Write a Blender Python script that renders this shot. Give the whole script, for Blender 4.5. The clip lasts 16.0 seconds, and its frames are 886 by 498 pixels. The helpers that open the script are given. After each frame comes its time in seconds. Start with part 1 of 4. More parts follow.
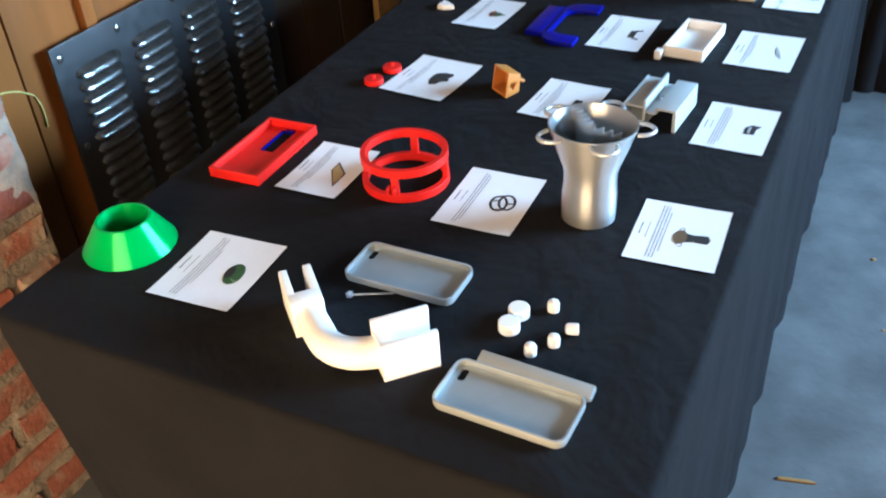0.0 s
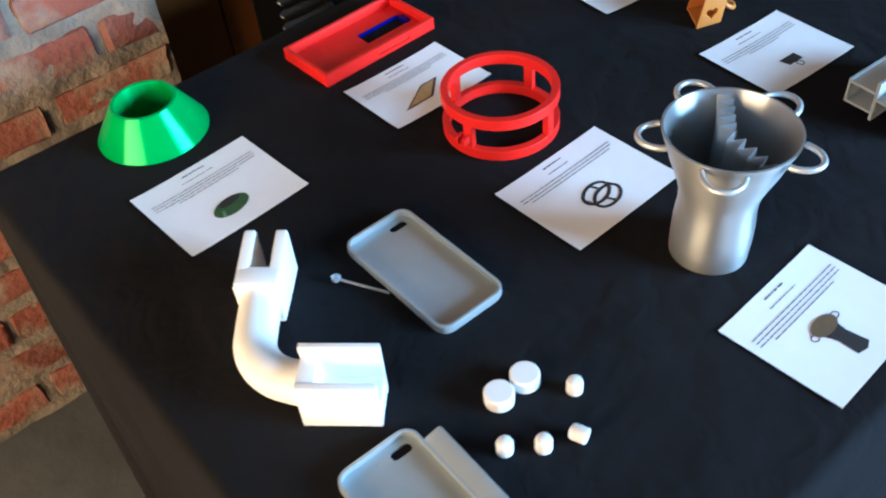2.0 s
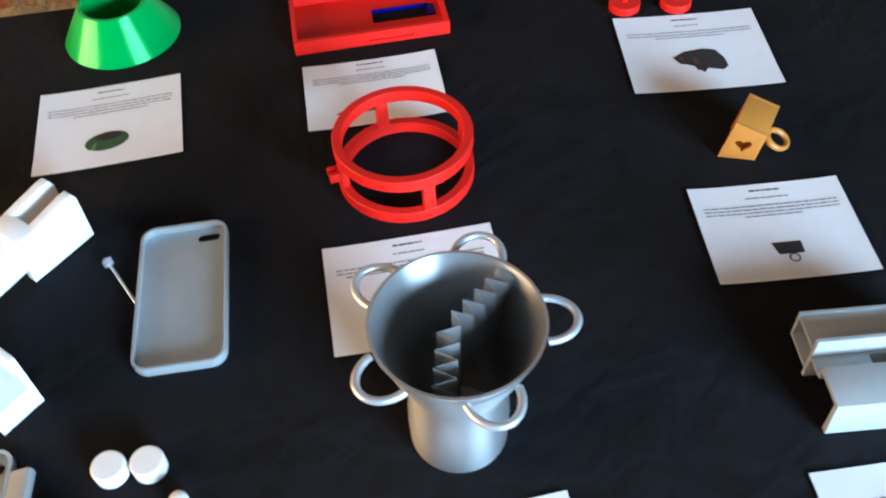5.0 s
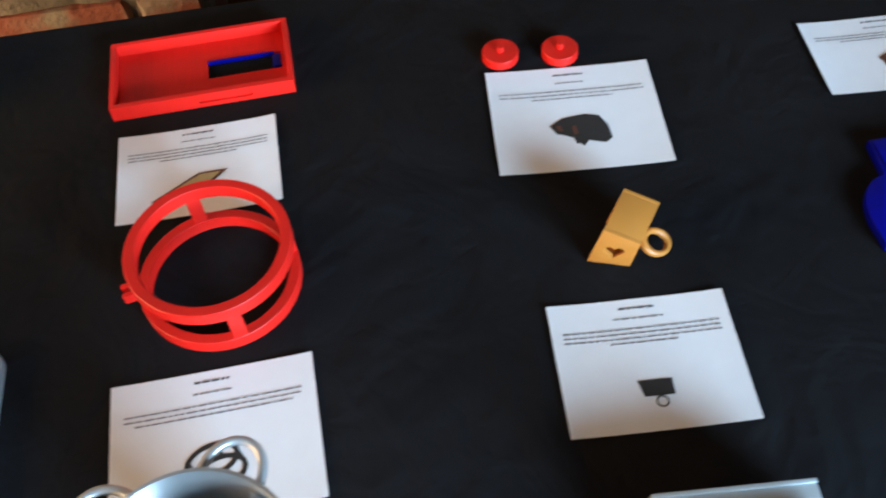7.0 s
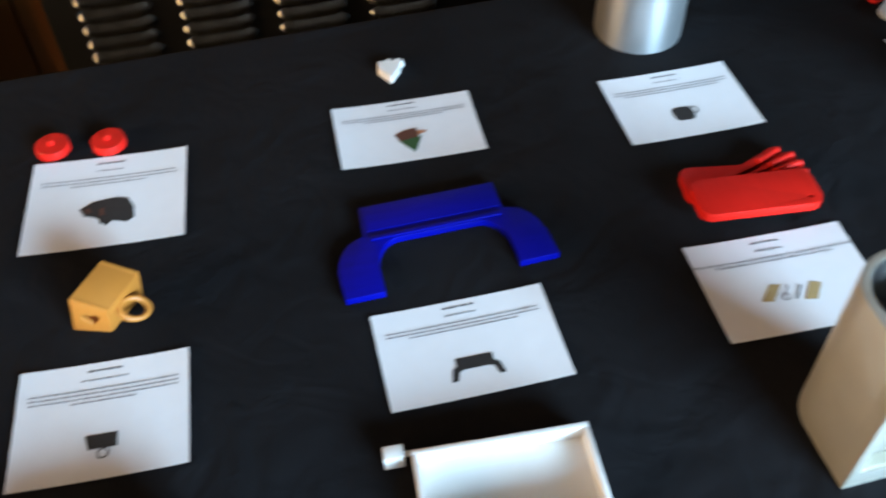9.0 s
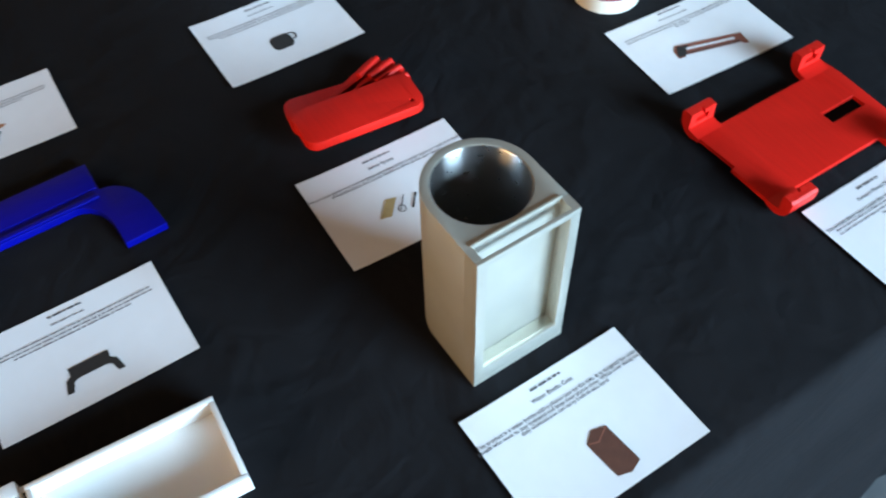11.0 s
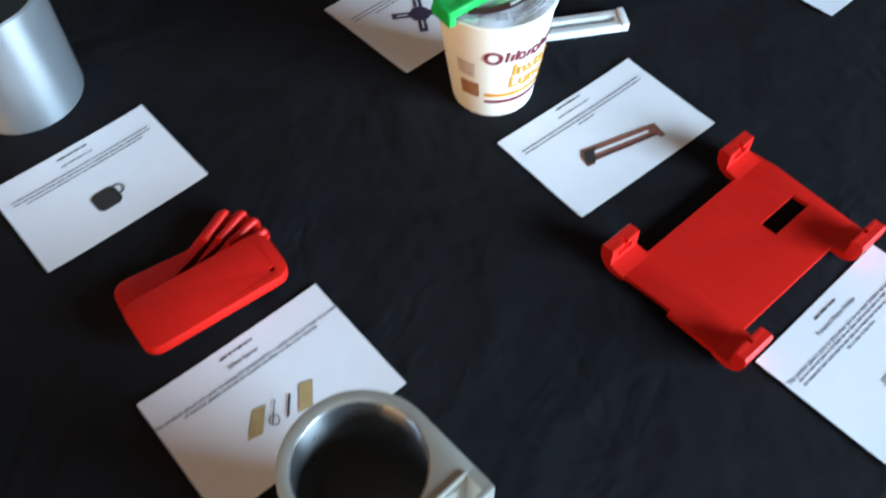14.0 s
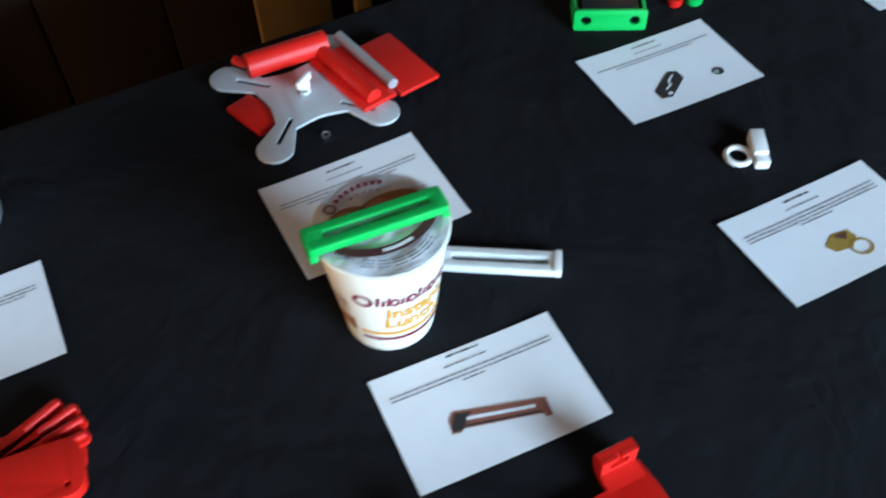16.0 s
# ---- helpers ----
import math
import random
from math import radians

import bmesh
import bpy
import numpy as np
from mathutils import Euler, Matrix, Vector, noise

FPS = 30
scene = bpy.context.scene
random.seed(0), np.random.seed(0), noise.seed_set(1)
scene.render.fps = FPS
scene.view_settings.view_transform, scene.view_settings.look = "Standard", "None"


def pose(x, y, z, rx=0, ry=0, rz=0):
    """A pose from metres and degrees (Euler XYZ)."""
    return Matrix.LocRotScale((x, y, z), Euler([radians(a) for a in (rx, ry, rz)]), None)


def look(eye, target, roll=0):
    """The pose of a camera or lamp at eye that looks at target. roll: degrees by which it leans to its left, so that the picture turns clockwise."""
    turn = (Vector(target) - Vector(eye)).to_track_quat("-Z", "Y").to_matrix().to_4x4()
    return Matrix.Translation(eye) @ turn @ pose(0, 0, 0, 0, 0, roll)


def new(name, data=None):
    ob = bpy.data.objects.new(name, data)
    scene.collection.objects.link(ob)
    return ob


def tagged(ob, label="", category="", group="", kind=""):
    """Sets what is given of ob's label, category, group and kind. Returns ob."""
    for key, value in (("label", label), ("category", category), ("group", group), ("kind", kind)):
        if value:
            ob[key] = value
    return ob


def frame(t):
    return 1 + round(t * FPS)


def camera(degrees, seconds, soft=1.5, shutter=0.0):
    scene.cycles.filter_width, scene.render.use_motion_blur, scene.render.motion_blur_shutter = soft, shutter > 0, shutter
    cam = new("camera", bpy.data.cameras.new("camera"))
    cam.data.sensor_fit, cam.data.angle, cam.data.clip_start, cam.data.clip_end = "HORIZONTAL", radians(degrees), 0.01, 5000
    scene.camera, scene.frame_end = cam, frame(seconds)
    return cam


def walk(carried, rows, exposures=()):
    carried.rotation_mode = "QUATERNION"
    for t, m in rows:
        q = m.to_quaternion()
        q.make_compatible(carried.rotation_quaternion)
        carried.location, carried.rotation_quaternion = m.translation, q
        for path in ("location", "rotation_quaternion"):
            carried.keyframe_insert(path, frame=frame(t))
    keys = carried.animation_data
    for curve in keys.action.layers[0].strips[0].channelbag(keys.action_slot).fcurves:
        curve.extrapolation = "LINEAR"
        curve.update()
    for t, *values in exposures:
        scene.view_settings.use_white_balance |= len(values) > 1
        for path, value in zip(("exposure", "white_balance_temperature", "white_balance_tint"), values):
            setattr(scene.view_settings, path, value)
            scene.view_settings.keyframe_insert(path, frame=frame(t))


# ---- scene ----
cam = camera(51.23, 16.0, soft=2.0, shutter=0.5)
PATH = [
    (0, (0.479, -0.872, 1.421), (-0.281, 0.561, 0.251), -3.8),
    (0.5, (0.405, -0.755, 1.391), (-0.327, 0.613, 0.129), -3.6),
    (1, (0.391, -0.656, 1.37), (-0.426, 0.594, 0.039), -4.8),
    (1.5, (0.435, -0.531, 1.353), (-0.568, 0.496, -0.04), -5.0),
    (2, (0.496, -0.434, 1.35), (-0.634, 0.399, -0.075), -6.1),
    (2.5, (0.489, -0.347, 1.335), (-0.629, 0.434, -0.128), -6.2),
    (3, (0.415, -0.228, 1.319), (-0.705, 0.425, -0.204), -4.2),
    (3.2, (0.391, -0.2, 1.323), (-0.766, 0.398, -0.194), -4.9),
    (5.3, (0.5140, 0.0750, 1.3430), (-0.7510, 0.1690, -0.2030), -4.00),
    (5.5, (0.5100, 0.0860, 1.3490), (-0.7160, 0.2000, -0.2270), -2.70),
    (6, (0.4490, 0.1130, 1.3550), (-0.7310, 0.1770, -0.2580), -3.90),
    (6.5, (0.3670, 0.1560, 1.3410), (-0.7690, 0.2590, -0.3020), -3.70),
    (7, (0.3350, 0.2060, 1.3300), (-0.8140, 0.3260, -0.3030), -4.30),
    (7.5, (0.3660, 0.2890, 1.3320), (-0.8160, 0.3920, -0.2780), -2.90),
    (8, (0.4010, 0.3890, 1.3440), (-0.8190, 0.4950, -0.2380), -2.20),
    (8.5, (0.4370, 0.4730, 1.3490), (-0.8160, 0.6340, -0.2010), -2.60),
    (9, (0.4720, 0.5420, 1.3520), (-0.8170, 0.8480, -0.1470), -1.60),
    (9.5, (0.4970, 0.5930, 1.3500), (-0.7830, 1.0640, -0.1120), -1.00),
    (10, (0.5110, 0.6400, 1.3410), (-0.6920, 1.1990, -0.1550), -0.90),
    (10.2, (0.5140, 0.6490, 1.3410), (-0.6500, 1.2360, -0.1750), -0.70),
    (12.3, (0.4400, 0.7620, 1.3050), (-0.4130, 1.4250, -0.3780), -3.10),
    (12.5, (0.4330, 0.7690, 1.3030), (-0.4260, 1.4320, -0.3760), -3.10),
    (13, (0.4110, 0.7850, 1.3040), (-0.4640, 1.4500, -0.3670), -3.40),
    (13.5, (0.3850, 0.8060, 1.3060), (-0.4990, 1.4930, -0.3510), -3.20),
    (14, (0.3470, 0.8400, 1.3050), (-0.5120, 1.5940, -0.3360), -1.80),
    (14.5, (0.3100, 0.8710, 1.3070), (-0.5170, 1.6850, -0.3220), -0.30),
    (15, (0.3090, 0.9130, 1.3040), (-0.5960, 1.7080, -0.2920), -0.80),
    (15.5, (0.3340, 1.0030, 1.3120), (-0.7360, 1.6330, -0.2560), -0.80),
    (16, (0.3530, 1.0880, 1.3240), (-0.7900, 1.6620, -0.2140), -1.90),
]
EXPOSURES = [(0.0, 0.14, 5450, 9), (1.0, -0.12, 5200, 8), (2.5, -0.08, 5100, 8), (3.0, -0.17, 5000, 8), (5.5, -0.14, 6000, 12), (8.0, -0.1, 6050, 9), (8.5, 0.02, 6100, 9), (9.0, -0.08, 6150, 10), (12.5, -0.36, 6300, 12), (14.5, -0.37, 6350, 15), (15.5, -0.54, 6300, 13), (16.0, -0.58, 6200, 12)]
walk(cam, [(t, look(eye, target, roll)) for t, eye, target, roll in PATH], EXPOSURES)

from mathutils import noise

# ---- world, lights ----
world = bpy.data.worlds.new("sky")
scene.world = world
world.use_nodes = True
wn = world.node_tree.nodes
sky = wn.new("ShaderNodeTexSky")
sky.sky_type, sky.sun_disc = "NISHITA", False
sky.sun_elevation, sky.sun_rotation = radians(48), radians(70)
world.node_tree.links.new(sky.outputs[0], wn["Background"].inputs[0])
wn["Background"].inputs[1].default_value = 0.10


def area(name, eye, target, w, h, power, col):
    d = bpy.data.lights.new(name, "AREA")
    d.shape, d.size, d.size_y, d.energy, d.color = "RECTANGLE", w, h, power, col
    o = new(name, d)
    o.matrix_world = look(eye, target)
    return o


# daylight through the wide shop door on the aisle side, and an added warm fill behind the table's end, its source
# unseen
area("door_daylight", (3.52, 2.2, 1.75), (-0.2, 0.9, 0.75), 2.0, 1.25, 640, (0.54, 0.79, 1.0))
area("warm_end_fill", (0.35, -2.22, 1.05), (0.1, 0.0, 0.72), 1.6, 1.5, 130, (1.0, 0.62, 0.28))
sun = new("sun", bpy.data.lights.new("sun", "SUN"))
sun.data.energy, sun.data.angle, sun.data.color = 2.5, radians(0.6), (1.0, 0.93, 0.82)
sun.matrix_world = look((8.0, 2.9, 9.0), (0, 0, 0))

# ---- materials ----


def mat(name, col, rough=0.5, metal=0.0, var=0.08, scale=30.0, bump=0.0, bscale=300.0, layers=0.0, coat=0.0, sheen=0.0, rvar=0.1, stretch=(1, 1, 1), col2=None, bdist=0.002):
    m = bpy.data.materials.new(name)
    m.use_nodes = True
    nt = m.node_tree
    n, ln = nt.nodes, nt.links.new
    b = n["Principled BSDF"]
    tc = n.new("ShaderNodeTexCoord")
    mp = n.new("ShaderNodeMapping")
    mp.inputs["Scale"].default_value = stretch
    ln(tc.outputs["Object"], mp.inputs["Vector"])
    no = n.new("ShaderNodeTexNoise")
    no.inputs["Scale"].default_value, no.inputs["Detail"].default_value = scale, 6
    ln(mp.outputs[0], no.inputs["Vector"])
    ramp = n.new("ShaderNodeValToRGB")
    lo = [c * (1 - var) for c in col]
    hi = [min(1, c * (1 + var)) for c in (col2 or col)]
    ramp.color_ramp.elements[0].position, ramp.color_ramp.elements[1].position = 0.3, 0.7
    ramp.color_ramp.elements[0].color, ramp.color_ramp.elements[1].color = (*lo, 1), (*hi, 1)
    ln(no.outputs["Fac"], ramp.inputs[0])
    ln(ramp.outputs[0], b.inputs["Base Color"])
    n2 = n.new("ShaderNodeTexNoise")
    n2.inputs["Scale"].default_value, n2.inputs["Detail"].default_value = scale * 4.3, 3
    ln(mp.outputs[0], n2.inputs["Vector"])
    mr = n.new("ShaderNodeMapRange")
    mr.inputs["To Min"].default_value, mr.inputs["To Max"].default_value = max(0.02, rough - rvar), min(1, rough + rvar)
    ln(n2.outputs["Fac"], mr.inputs["Value"])
    ln(mr.outputs[0], b.inputs["Roughness"])
    b.inputs["Metallic"].default_value = metal
    b.inputs["Coat Weight"].default_value = coat
    b.inputs["Sheen Weight"].default_value = sheen
    last = None
    if bump:
        n3 = n.new("ShaderNodeTexNoise")
        n3.inputs["Scale"].default_value, n3.inputs["Detail"].default_value = bscale, 4
        ln(mp.outputs[0], n3.inputs["Vector"])
        bp = n.new("ShaderNodeBump")
        bp.inputs["Strength"].default_value, bp.inputs["Distance"].default_value = bump, bdist
        ln(n3.outputs["Fac"], bp.inputs["Height"])
        last = bp
    if layers:
        wv = n.new("ShaderNodeTexWave")
        wv.wave_type, wv.bands_direction = "BANDS", "Z"
        wv.inputs["Scale"].default_value, wv.inputs["Distortion"].default_value = layers, 0.15
        ln(tc.outputs["Object"], wv.inputs["Vector"])
        bp = n.new("ShaderNodeBump")
        bp.inputs["Strength"].default_value, bp.inputs["Distance"].default_value = 0.12, 0.0003
        ln(wv.outputs["Fac"], bp.inputs["Height"])
        if last:
            ln(last.outputs[0], bp.inputs["Normal"])
        last = bp
    if last:
        ln(last.outputs[0], b.inputs["Normal"])
    return m


def cloth_material():
    m = mat("black tablecloth", (0.0100, 0.0100, 0.0113), 0.85, var=0.2, scale=5, sheen=0.01, rvar=0.06)
    nt = m.node_tree
    n, ln = nt.nodes, nt.links.new
    b = n["Principled BSDF"]
    b.inputs["Sheen Roughness"].default_value = 0.5
    b.inputs["Specular IOR Level"].default_value = 0.06
    tc = n.new("ShaderNodeTexCoord")
    last = None
    # weave in two directions, then slack wrinkles, then sharp fold lines
    for direction in ("X", "Y"):
        wv = n.new("ShaderNodeTexWave")
        wv.bands_direction = direction
        wv.inputs["Scale"].default_value, wv.inputs["Distortion"].default_value = 420, 0.4
        ln(tc.outputs["Object"], wv.inputs["Vector"])
        bp = n.new("ShaderNodeBump")
        bp.inputs["Strength"].default_value, bp.inputs["Distance"].default_value = 0.25, 0.0004
        ln(wv.outputs["Fac"], bp.inputs["Height"])
        if last:
            ln(last.outputs[0], bp.inputs["Normal"])
        last = bp
    for scale, dist, strength in ((4, 0.03, 0.3), (9, 0.014, 0.4), (26, 0.005, 0.35)):
        no = n.new("ShaderNodeTexNoise")
        no.inputs["Scale"].default_value, no.inputs["Detail"].default_value, no.inputs["Distortion"].default_value = scale, 3, 1.2
        ln(tc.outputs["Object"], no.inputs["Vector"])
        bp = n.new("ShaderNodeBump")
        bp.inputs["Strength"].default_value, bp.inputs["Distance"].default_value = strength, dist
        ln(no.outputs["Fac"], bp.inputs["Height"])
        ln(last.outputs[0], bp.inputs["Normal"])
        last = bp
    ln(last.outputs[0], b.inputs["Normal"])
    return m


def piece_material(name, col, col2, rough, scale, bump, bscale, stretch=(1, 1, 1), dirt=None, bdist=0.002):
    """Colour shifts from piece to piece by the object's random number."""
    m = mat(name, col, rough, var=0.25, scale=scale, bump=bump, bscale=bscale, stretch=stretch, bdist=bdist)
    nt = m.node_tree
    n, ln = nt.nodes, nt.links.new
    b = n["Principled BSDF"]
    old = b.inputs["Base Color"].links[0].from_socket
    oi = n.new("ShaderNodeObjectInfo")
    mx = n.new("ShaderNodeMix")
    mx.data_type = "RGBA"
    mx.inputs["B"].default_value = (*col2, 1)
    sc = n.new("ShaderNodeMath")
    sc.operation = "MULTIPLY"
    sc.inputs[1].default_value = 0.8
    ln(oi.outputs["Random"], sc.inputs[0])
    ln(sc.outputs[0], mx.inputs["Factor"])
    ln(old, mx.inputs["A"])
    out = mx.outputs["Result"]
    if dirt:
        no = n.new("ShaderNodeTexNoise")
        no.inputs["Scale"].default_value, no.inputs["Detail"].default_value = 14, 8
        geo = n.new("ShaderNodeNewGeometry")
        ln(geo.outputs["Position"], no.inputs["Vector"])
        rp = n.new("ShaderNodeValToRGB")
        rp.color_ramp.elements[0].position, rp.color_ramp.elements[1].position = 0.47, 0.67
        ln(no.outputs["Fac"], rp.inputs[0])
        m2 = n.new("ShaderNodeMix")
        m2.data_type = "RGBA"
        m2.inputs["B"].default_value = (*dirt, 1)
        ln(rp.outputs[0], m2.inputs["Factor"])
        ln(out, m2.inputs["A"])
        out = m2.outputs["Result"]
    ln(out, b.inputs["Base Color"])
    return m


def brushed(m, amount):
    """Fine level print lines draw the highlights out upwards."""
    b = m.node_tree.nodes["Principled BSDF"]
    tg = m.node_tree.nodes.new("ShaderNodeTangent")
    tg.direction_type, tg.axis = "RADIAL", "Z"
    m.node_tree.links.new(tg.outputs[0], b.inputs["Tangent"])
    b.inputs["Anisotropic"].default_value = amount
    b.inputs["Anisotropic Rotation"].default_value = 0.25
    return m


CLOTH = cloth_material()
RED = mat("red printed plastic", (0.66, 0.014, 0.008), 0.42, var=0.06, layers=430)
RED_FLAT = mat("red printed plastic with raster lines", (0.66, 0.014, 0.008), 0.40, var=0.05, bump=0.015, bscale=60, stretch=(1, 9, 1))
GREEN_SILK = brushed(mat("silky green printed plastic", (0.008, 0.42, 0.075), 0.30, metal=0.25, var=0.06, rvar=0.03), 0.85)
GREEN = mat("green printed plastic", (0.008, 0.42, 0.075), 0.34, var=0.06, layers=430, coat=0.15)
BLUE = mat("blue printed plastic", (0.001, 0.002, 0.215), 0.40, var=0.08, bump=0.15, bscale=160, stretch=(6, 1, 1))
ORANGE = mat("orange printed plastic", (0.45, 0.165, 0.024), 0.45, var=0.07, layers=430)
WHITE = mat("white printed plastic", (0.82, 0.81, 0.78), 0.5, var=0.03, layers=430)
SILVER = brushed(mat("silver printed plastic", (0.55, 0.57, 0.575), 0.33, metal=0.80, var=0.04, rvar=0.02), 0.8)
# same plastic as CASE, coloured slightly darker for the shade on the case floor
CASE_BACK = mat("shaded grey printed plastic", (0.42, 0.465, 0.48), 0.30, metal=0.45, var=0.05, bump=0.05, bscale=120, rvar=0.05)
CASE = mat("silver grey printed plastic", (0.44, 0.48, 0.49), 0.32, metal=0.4, var=0.05, bump=0.06, bscale=120, rvar=0.05)
GREY = mat("grey printed plastic", (0.44, 0.48, 0.49), 0.42, var=0.05, bump=0.1, bscale=120, layers=430)
CREAM = mat("pale grey printed plastic", (0.60, 0.59, 0.515), 0.34, metal=0.62, var=0.04, rvar=0.04, layers=430)
# darker, glossier copy of CREAM; the shade inside the bore is in its colour
BORE = brushed(mat("silky grey plastic darkened for bore shade", (0.44, 0.45, 0.45), 0.28, metal=0.95, var=0.03, rvar=0.02), 0.85)
SATIN = mat("satin silver plastic", (0.58, 0.60, 0.61), 0.38, metal=0.6, var=0.05)
PALEPLATE = mat("pale silver plastic", (0.52, 0.53, 0.54), 0.45, metal=0.2, var=0.05)
PAPER = mat("white paper", (0.80, 0.81, 0.83), 0.75, var=0.015, scale=60, bump=0.03, bscale=500)
INK = mat("grey printed text", (0.19, 0.19, 0.21), 0.8, var=0.1)
INKBOLD = mat("dark printed text", (0.07, 0.07, 0.08), 0.8, var=0.1)
STEEL = mat("bright steel", (0.75, 0.76, 0.78), 0.22, metal=1.0, var=0.05)
CLEAR = mat("smoky clear plastic", (0.45, 0.47, 0.50), 0.15, metal=0.5, var=0.1, coat=0.5)
BLACKMETAL = mat("black painted sheet metal", (0.012, 0.013, 0.015), 0.34, metal=0.0, var=0.3, scale=9, bump=0.06, bscale=60, coat=0.3)
LOUVER = mat("worn louver metal", (0.30, 0.30, 0.29), 0.20, metal=0.92, var=0.15, scale=30, bump=0.03, bscale=80)
CONCRETE = mat("stained concrete", (0.066, 0.073, 0.077), 0.8, var=0.34, scale=8, bump=0.45, bscale=70, rvar=0.1)
PLASTER = mat("grey painted wall", (0.14, 0.14, 0.145), 0.85, var=0.1, scale=2, bump=0.15, bscale=40)
DARKWOOD = mat("dark ceiling wood", (0.09, 0.05, 0.025), 0.7, var=0.3, scale=3, bump=0.2, bscale=30)
MORTAR = mat("crumbling mortar", (0.20, 0.165, 0.125), 0.95, var=0.35, scale=22, bump=1.0, bscale=70, bdist=0.006)
BRICK = piece_material("old red brick", (0.22, 0.063, 0.036), (0.145, 0.048, 0.029), 0.9, 16, 1.0, 60, dirt=(0.24, 0.19, 0.14), bdist=0.006)
WOOD = piece_material("varnished wood plank", (0.27, 0.095, 0.020), (0.18, 0.063, 0.014), 0.35, 5, 0.12, 20, stretch=(4, 4, 0.5))
DARKPLANK = piece_material("dark brown plank", (0.030, 0.016, 0.008), (0.022, 0.012, 0.007), 0.5, 5, 0.12, 20, stretch=(4, 4, 0.5))
PALEWOOD = mat("raw yellow wood", (0.24, 0.14, 0.04), 0.6, var=0.2, scale=5, stretch=(5, 5, 0.5), bump=0.15, bscale=30)


for m, lev in ((BLUE, 0.2), (RED_FLAT, 0.22), (RED, 0.3)):
    m.node_tree.nodes["Principled BSDF"].inputs["Specular IOR Level"].default_value = lev


def flat(name, col):
    return mat(name, col, 0.75, var=0.12, scale=120)


# ---- mesh helpers ----


def thing(name, loc, rz=0.0, label="", category="", group="", kind=""):
    o = new(name)
    o.empty_display_size = 0.02
    o.matrix_world = pose(*loc, 0, 0, rz)
    return tagged(o, label, category, group, kind)


def finish(bm, material, name, angle=35):
    bmesh.ops.recalc_face_normals(bm, faces=bm.faces[:])
    me = bpy.data.meshes.new(name)
    bm.to_mesh(me)
    bm.free()
    me.materials.append(material)
    me.polygons.foreach_set("use_smooth", [True] * len(me.polygons))
    me.set_sharp_from_angle(angle=radians(angle))
    return me


def part(name, bm, material, parent, label="", angle=35):
    o = new(name, finish(bm, material, name, angle))
    o.parent = parent
    if label:
        o["label"] = label
    return o


def single(name, bm, material, loc=(0, 0, 0), rz=0.0, label="", category="", group="", kind="", angle=35):
    o = new(name, finish(bm, material, name, angle))
    o.matrix_world = pose(*loc, 0, 0, rz)
    return tagged(o, label, category, group, kind)


def soften(bm, width, segments=2):
    if width <= 0:
        return bm
    bmesh.ops.recalc_face_normals(bm, faces=bm.faces[:])
    edges = [e for e in bm.edges if len(e.link_faces) == 2 and e.calc_face_angle(0) > 0.5]
    bmesh.ops.bevel(bm, geom=edges, offset=width, segments=segments, affect="EDGES", profile=0.6, clamp_overlap=True)
    return bm


def prism(outer, z0, z1, holes=(), bev=0.0):
    from mathutils.geometry import tessellate_polygon
    loops = [list(outer)] + [list(h) for h in holes]
    flatpts = [p for lp in loops for p in lp]
    tris = tessellate_polygon([[Vector((p[0], p[1], 0)) for p in lp] for lp in loops])
    bm = bmesh.new()
    lo = [bm.verts.new((p[0], p[1], z0)) for p in flatpts]
    hi = [bm.verts.new((p[0], p[1], z1)) for p in flatpts]
    for a, b, c in tris:
        bm.faces.new((lo[a], lo[b], lo[c]))
        bm.faces.new((hi[c], hi[b], hi[a]))
    k = 0
    for lp in loops:
        m = len(lp)
        for i in range(m):
            a, b = k + i, k + (i + 1) % m
            bm.faces.new((lo[a], lo[b], hi[b], hi[a]))
        k += m
    bmesh.ops.dissolve_limit(bm, angle_limit=0.01, verts=bm.verts[:], edges=bm.edges[:])
    return soften(bm, bev)


def block(c, s, bev=0.0):
    x, y, z = (v / 2 for v in s)
    bm = prism([(-x, -y), (x, -y), (x, y), (-x, y)], -z, z, bev=bev)
    bmesh.ops.translate(bm, vec=c, verts=bm.verts[:])
    return bm


def turn(bm, m):
    bmesh.ops.transform(bm, matrix=m, verts=bm.verts[:])
    return bm


def join(*bms):
    out = bmesh.new()
    for b in bms:
        me = bpy.data.meshes.new("tmp")
        b.to_mesh(me)
        b.free()
        out.from_mesh(me)
        bpy.data.meshes.remove(me)
    return out


def lathe(profile, n=72, closed=True):
    bm = bmesh.new()
    rings = []
    for r, z in profile:
        rings.append([bm.verts.new((r * math.cos(2 * math.pi * i / n), r * math.sin(2 * math.pi * i / n), z)) for i in range(n)])
    pairs = list(zip(rings, rings[1:]))
    if closed:
        pairs.append((rings[-1], rings[0]))
    for a, b in pairs:
        for i in range(n):
            bm.faces.new((a[i], a[(i + 1) % n], b[(i + 1) % n], b[i]))
    if not closed:
        for ring in (rings[0], rings[-1]):
            bm.faces.new(ring)
    return bm


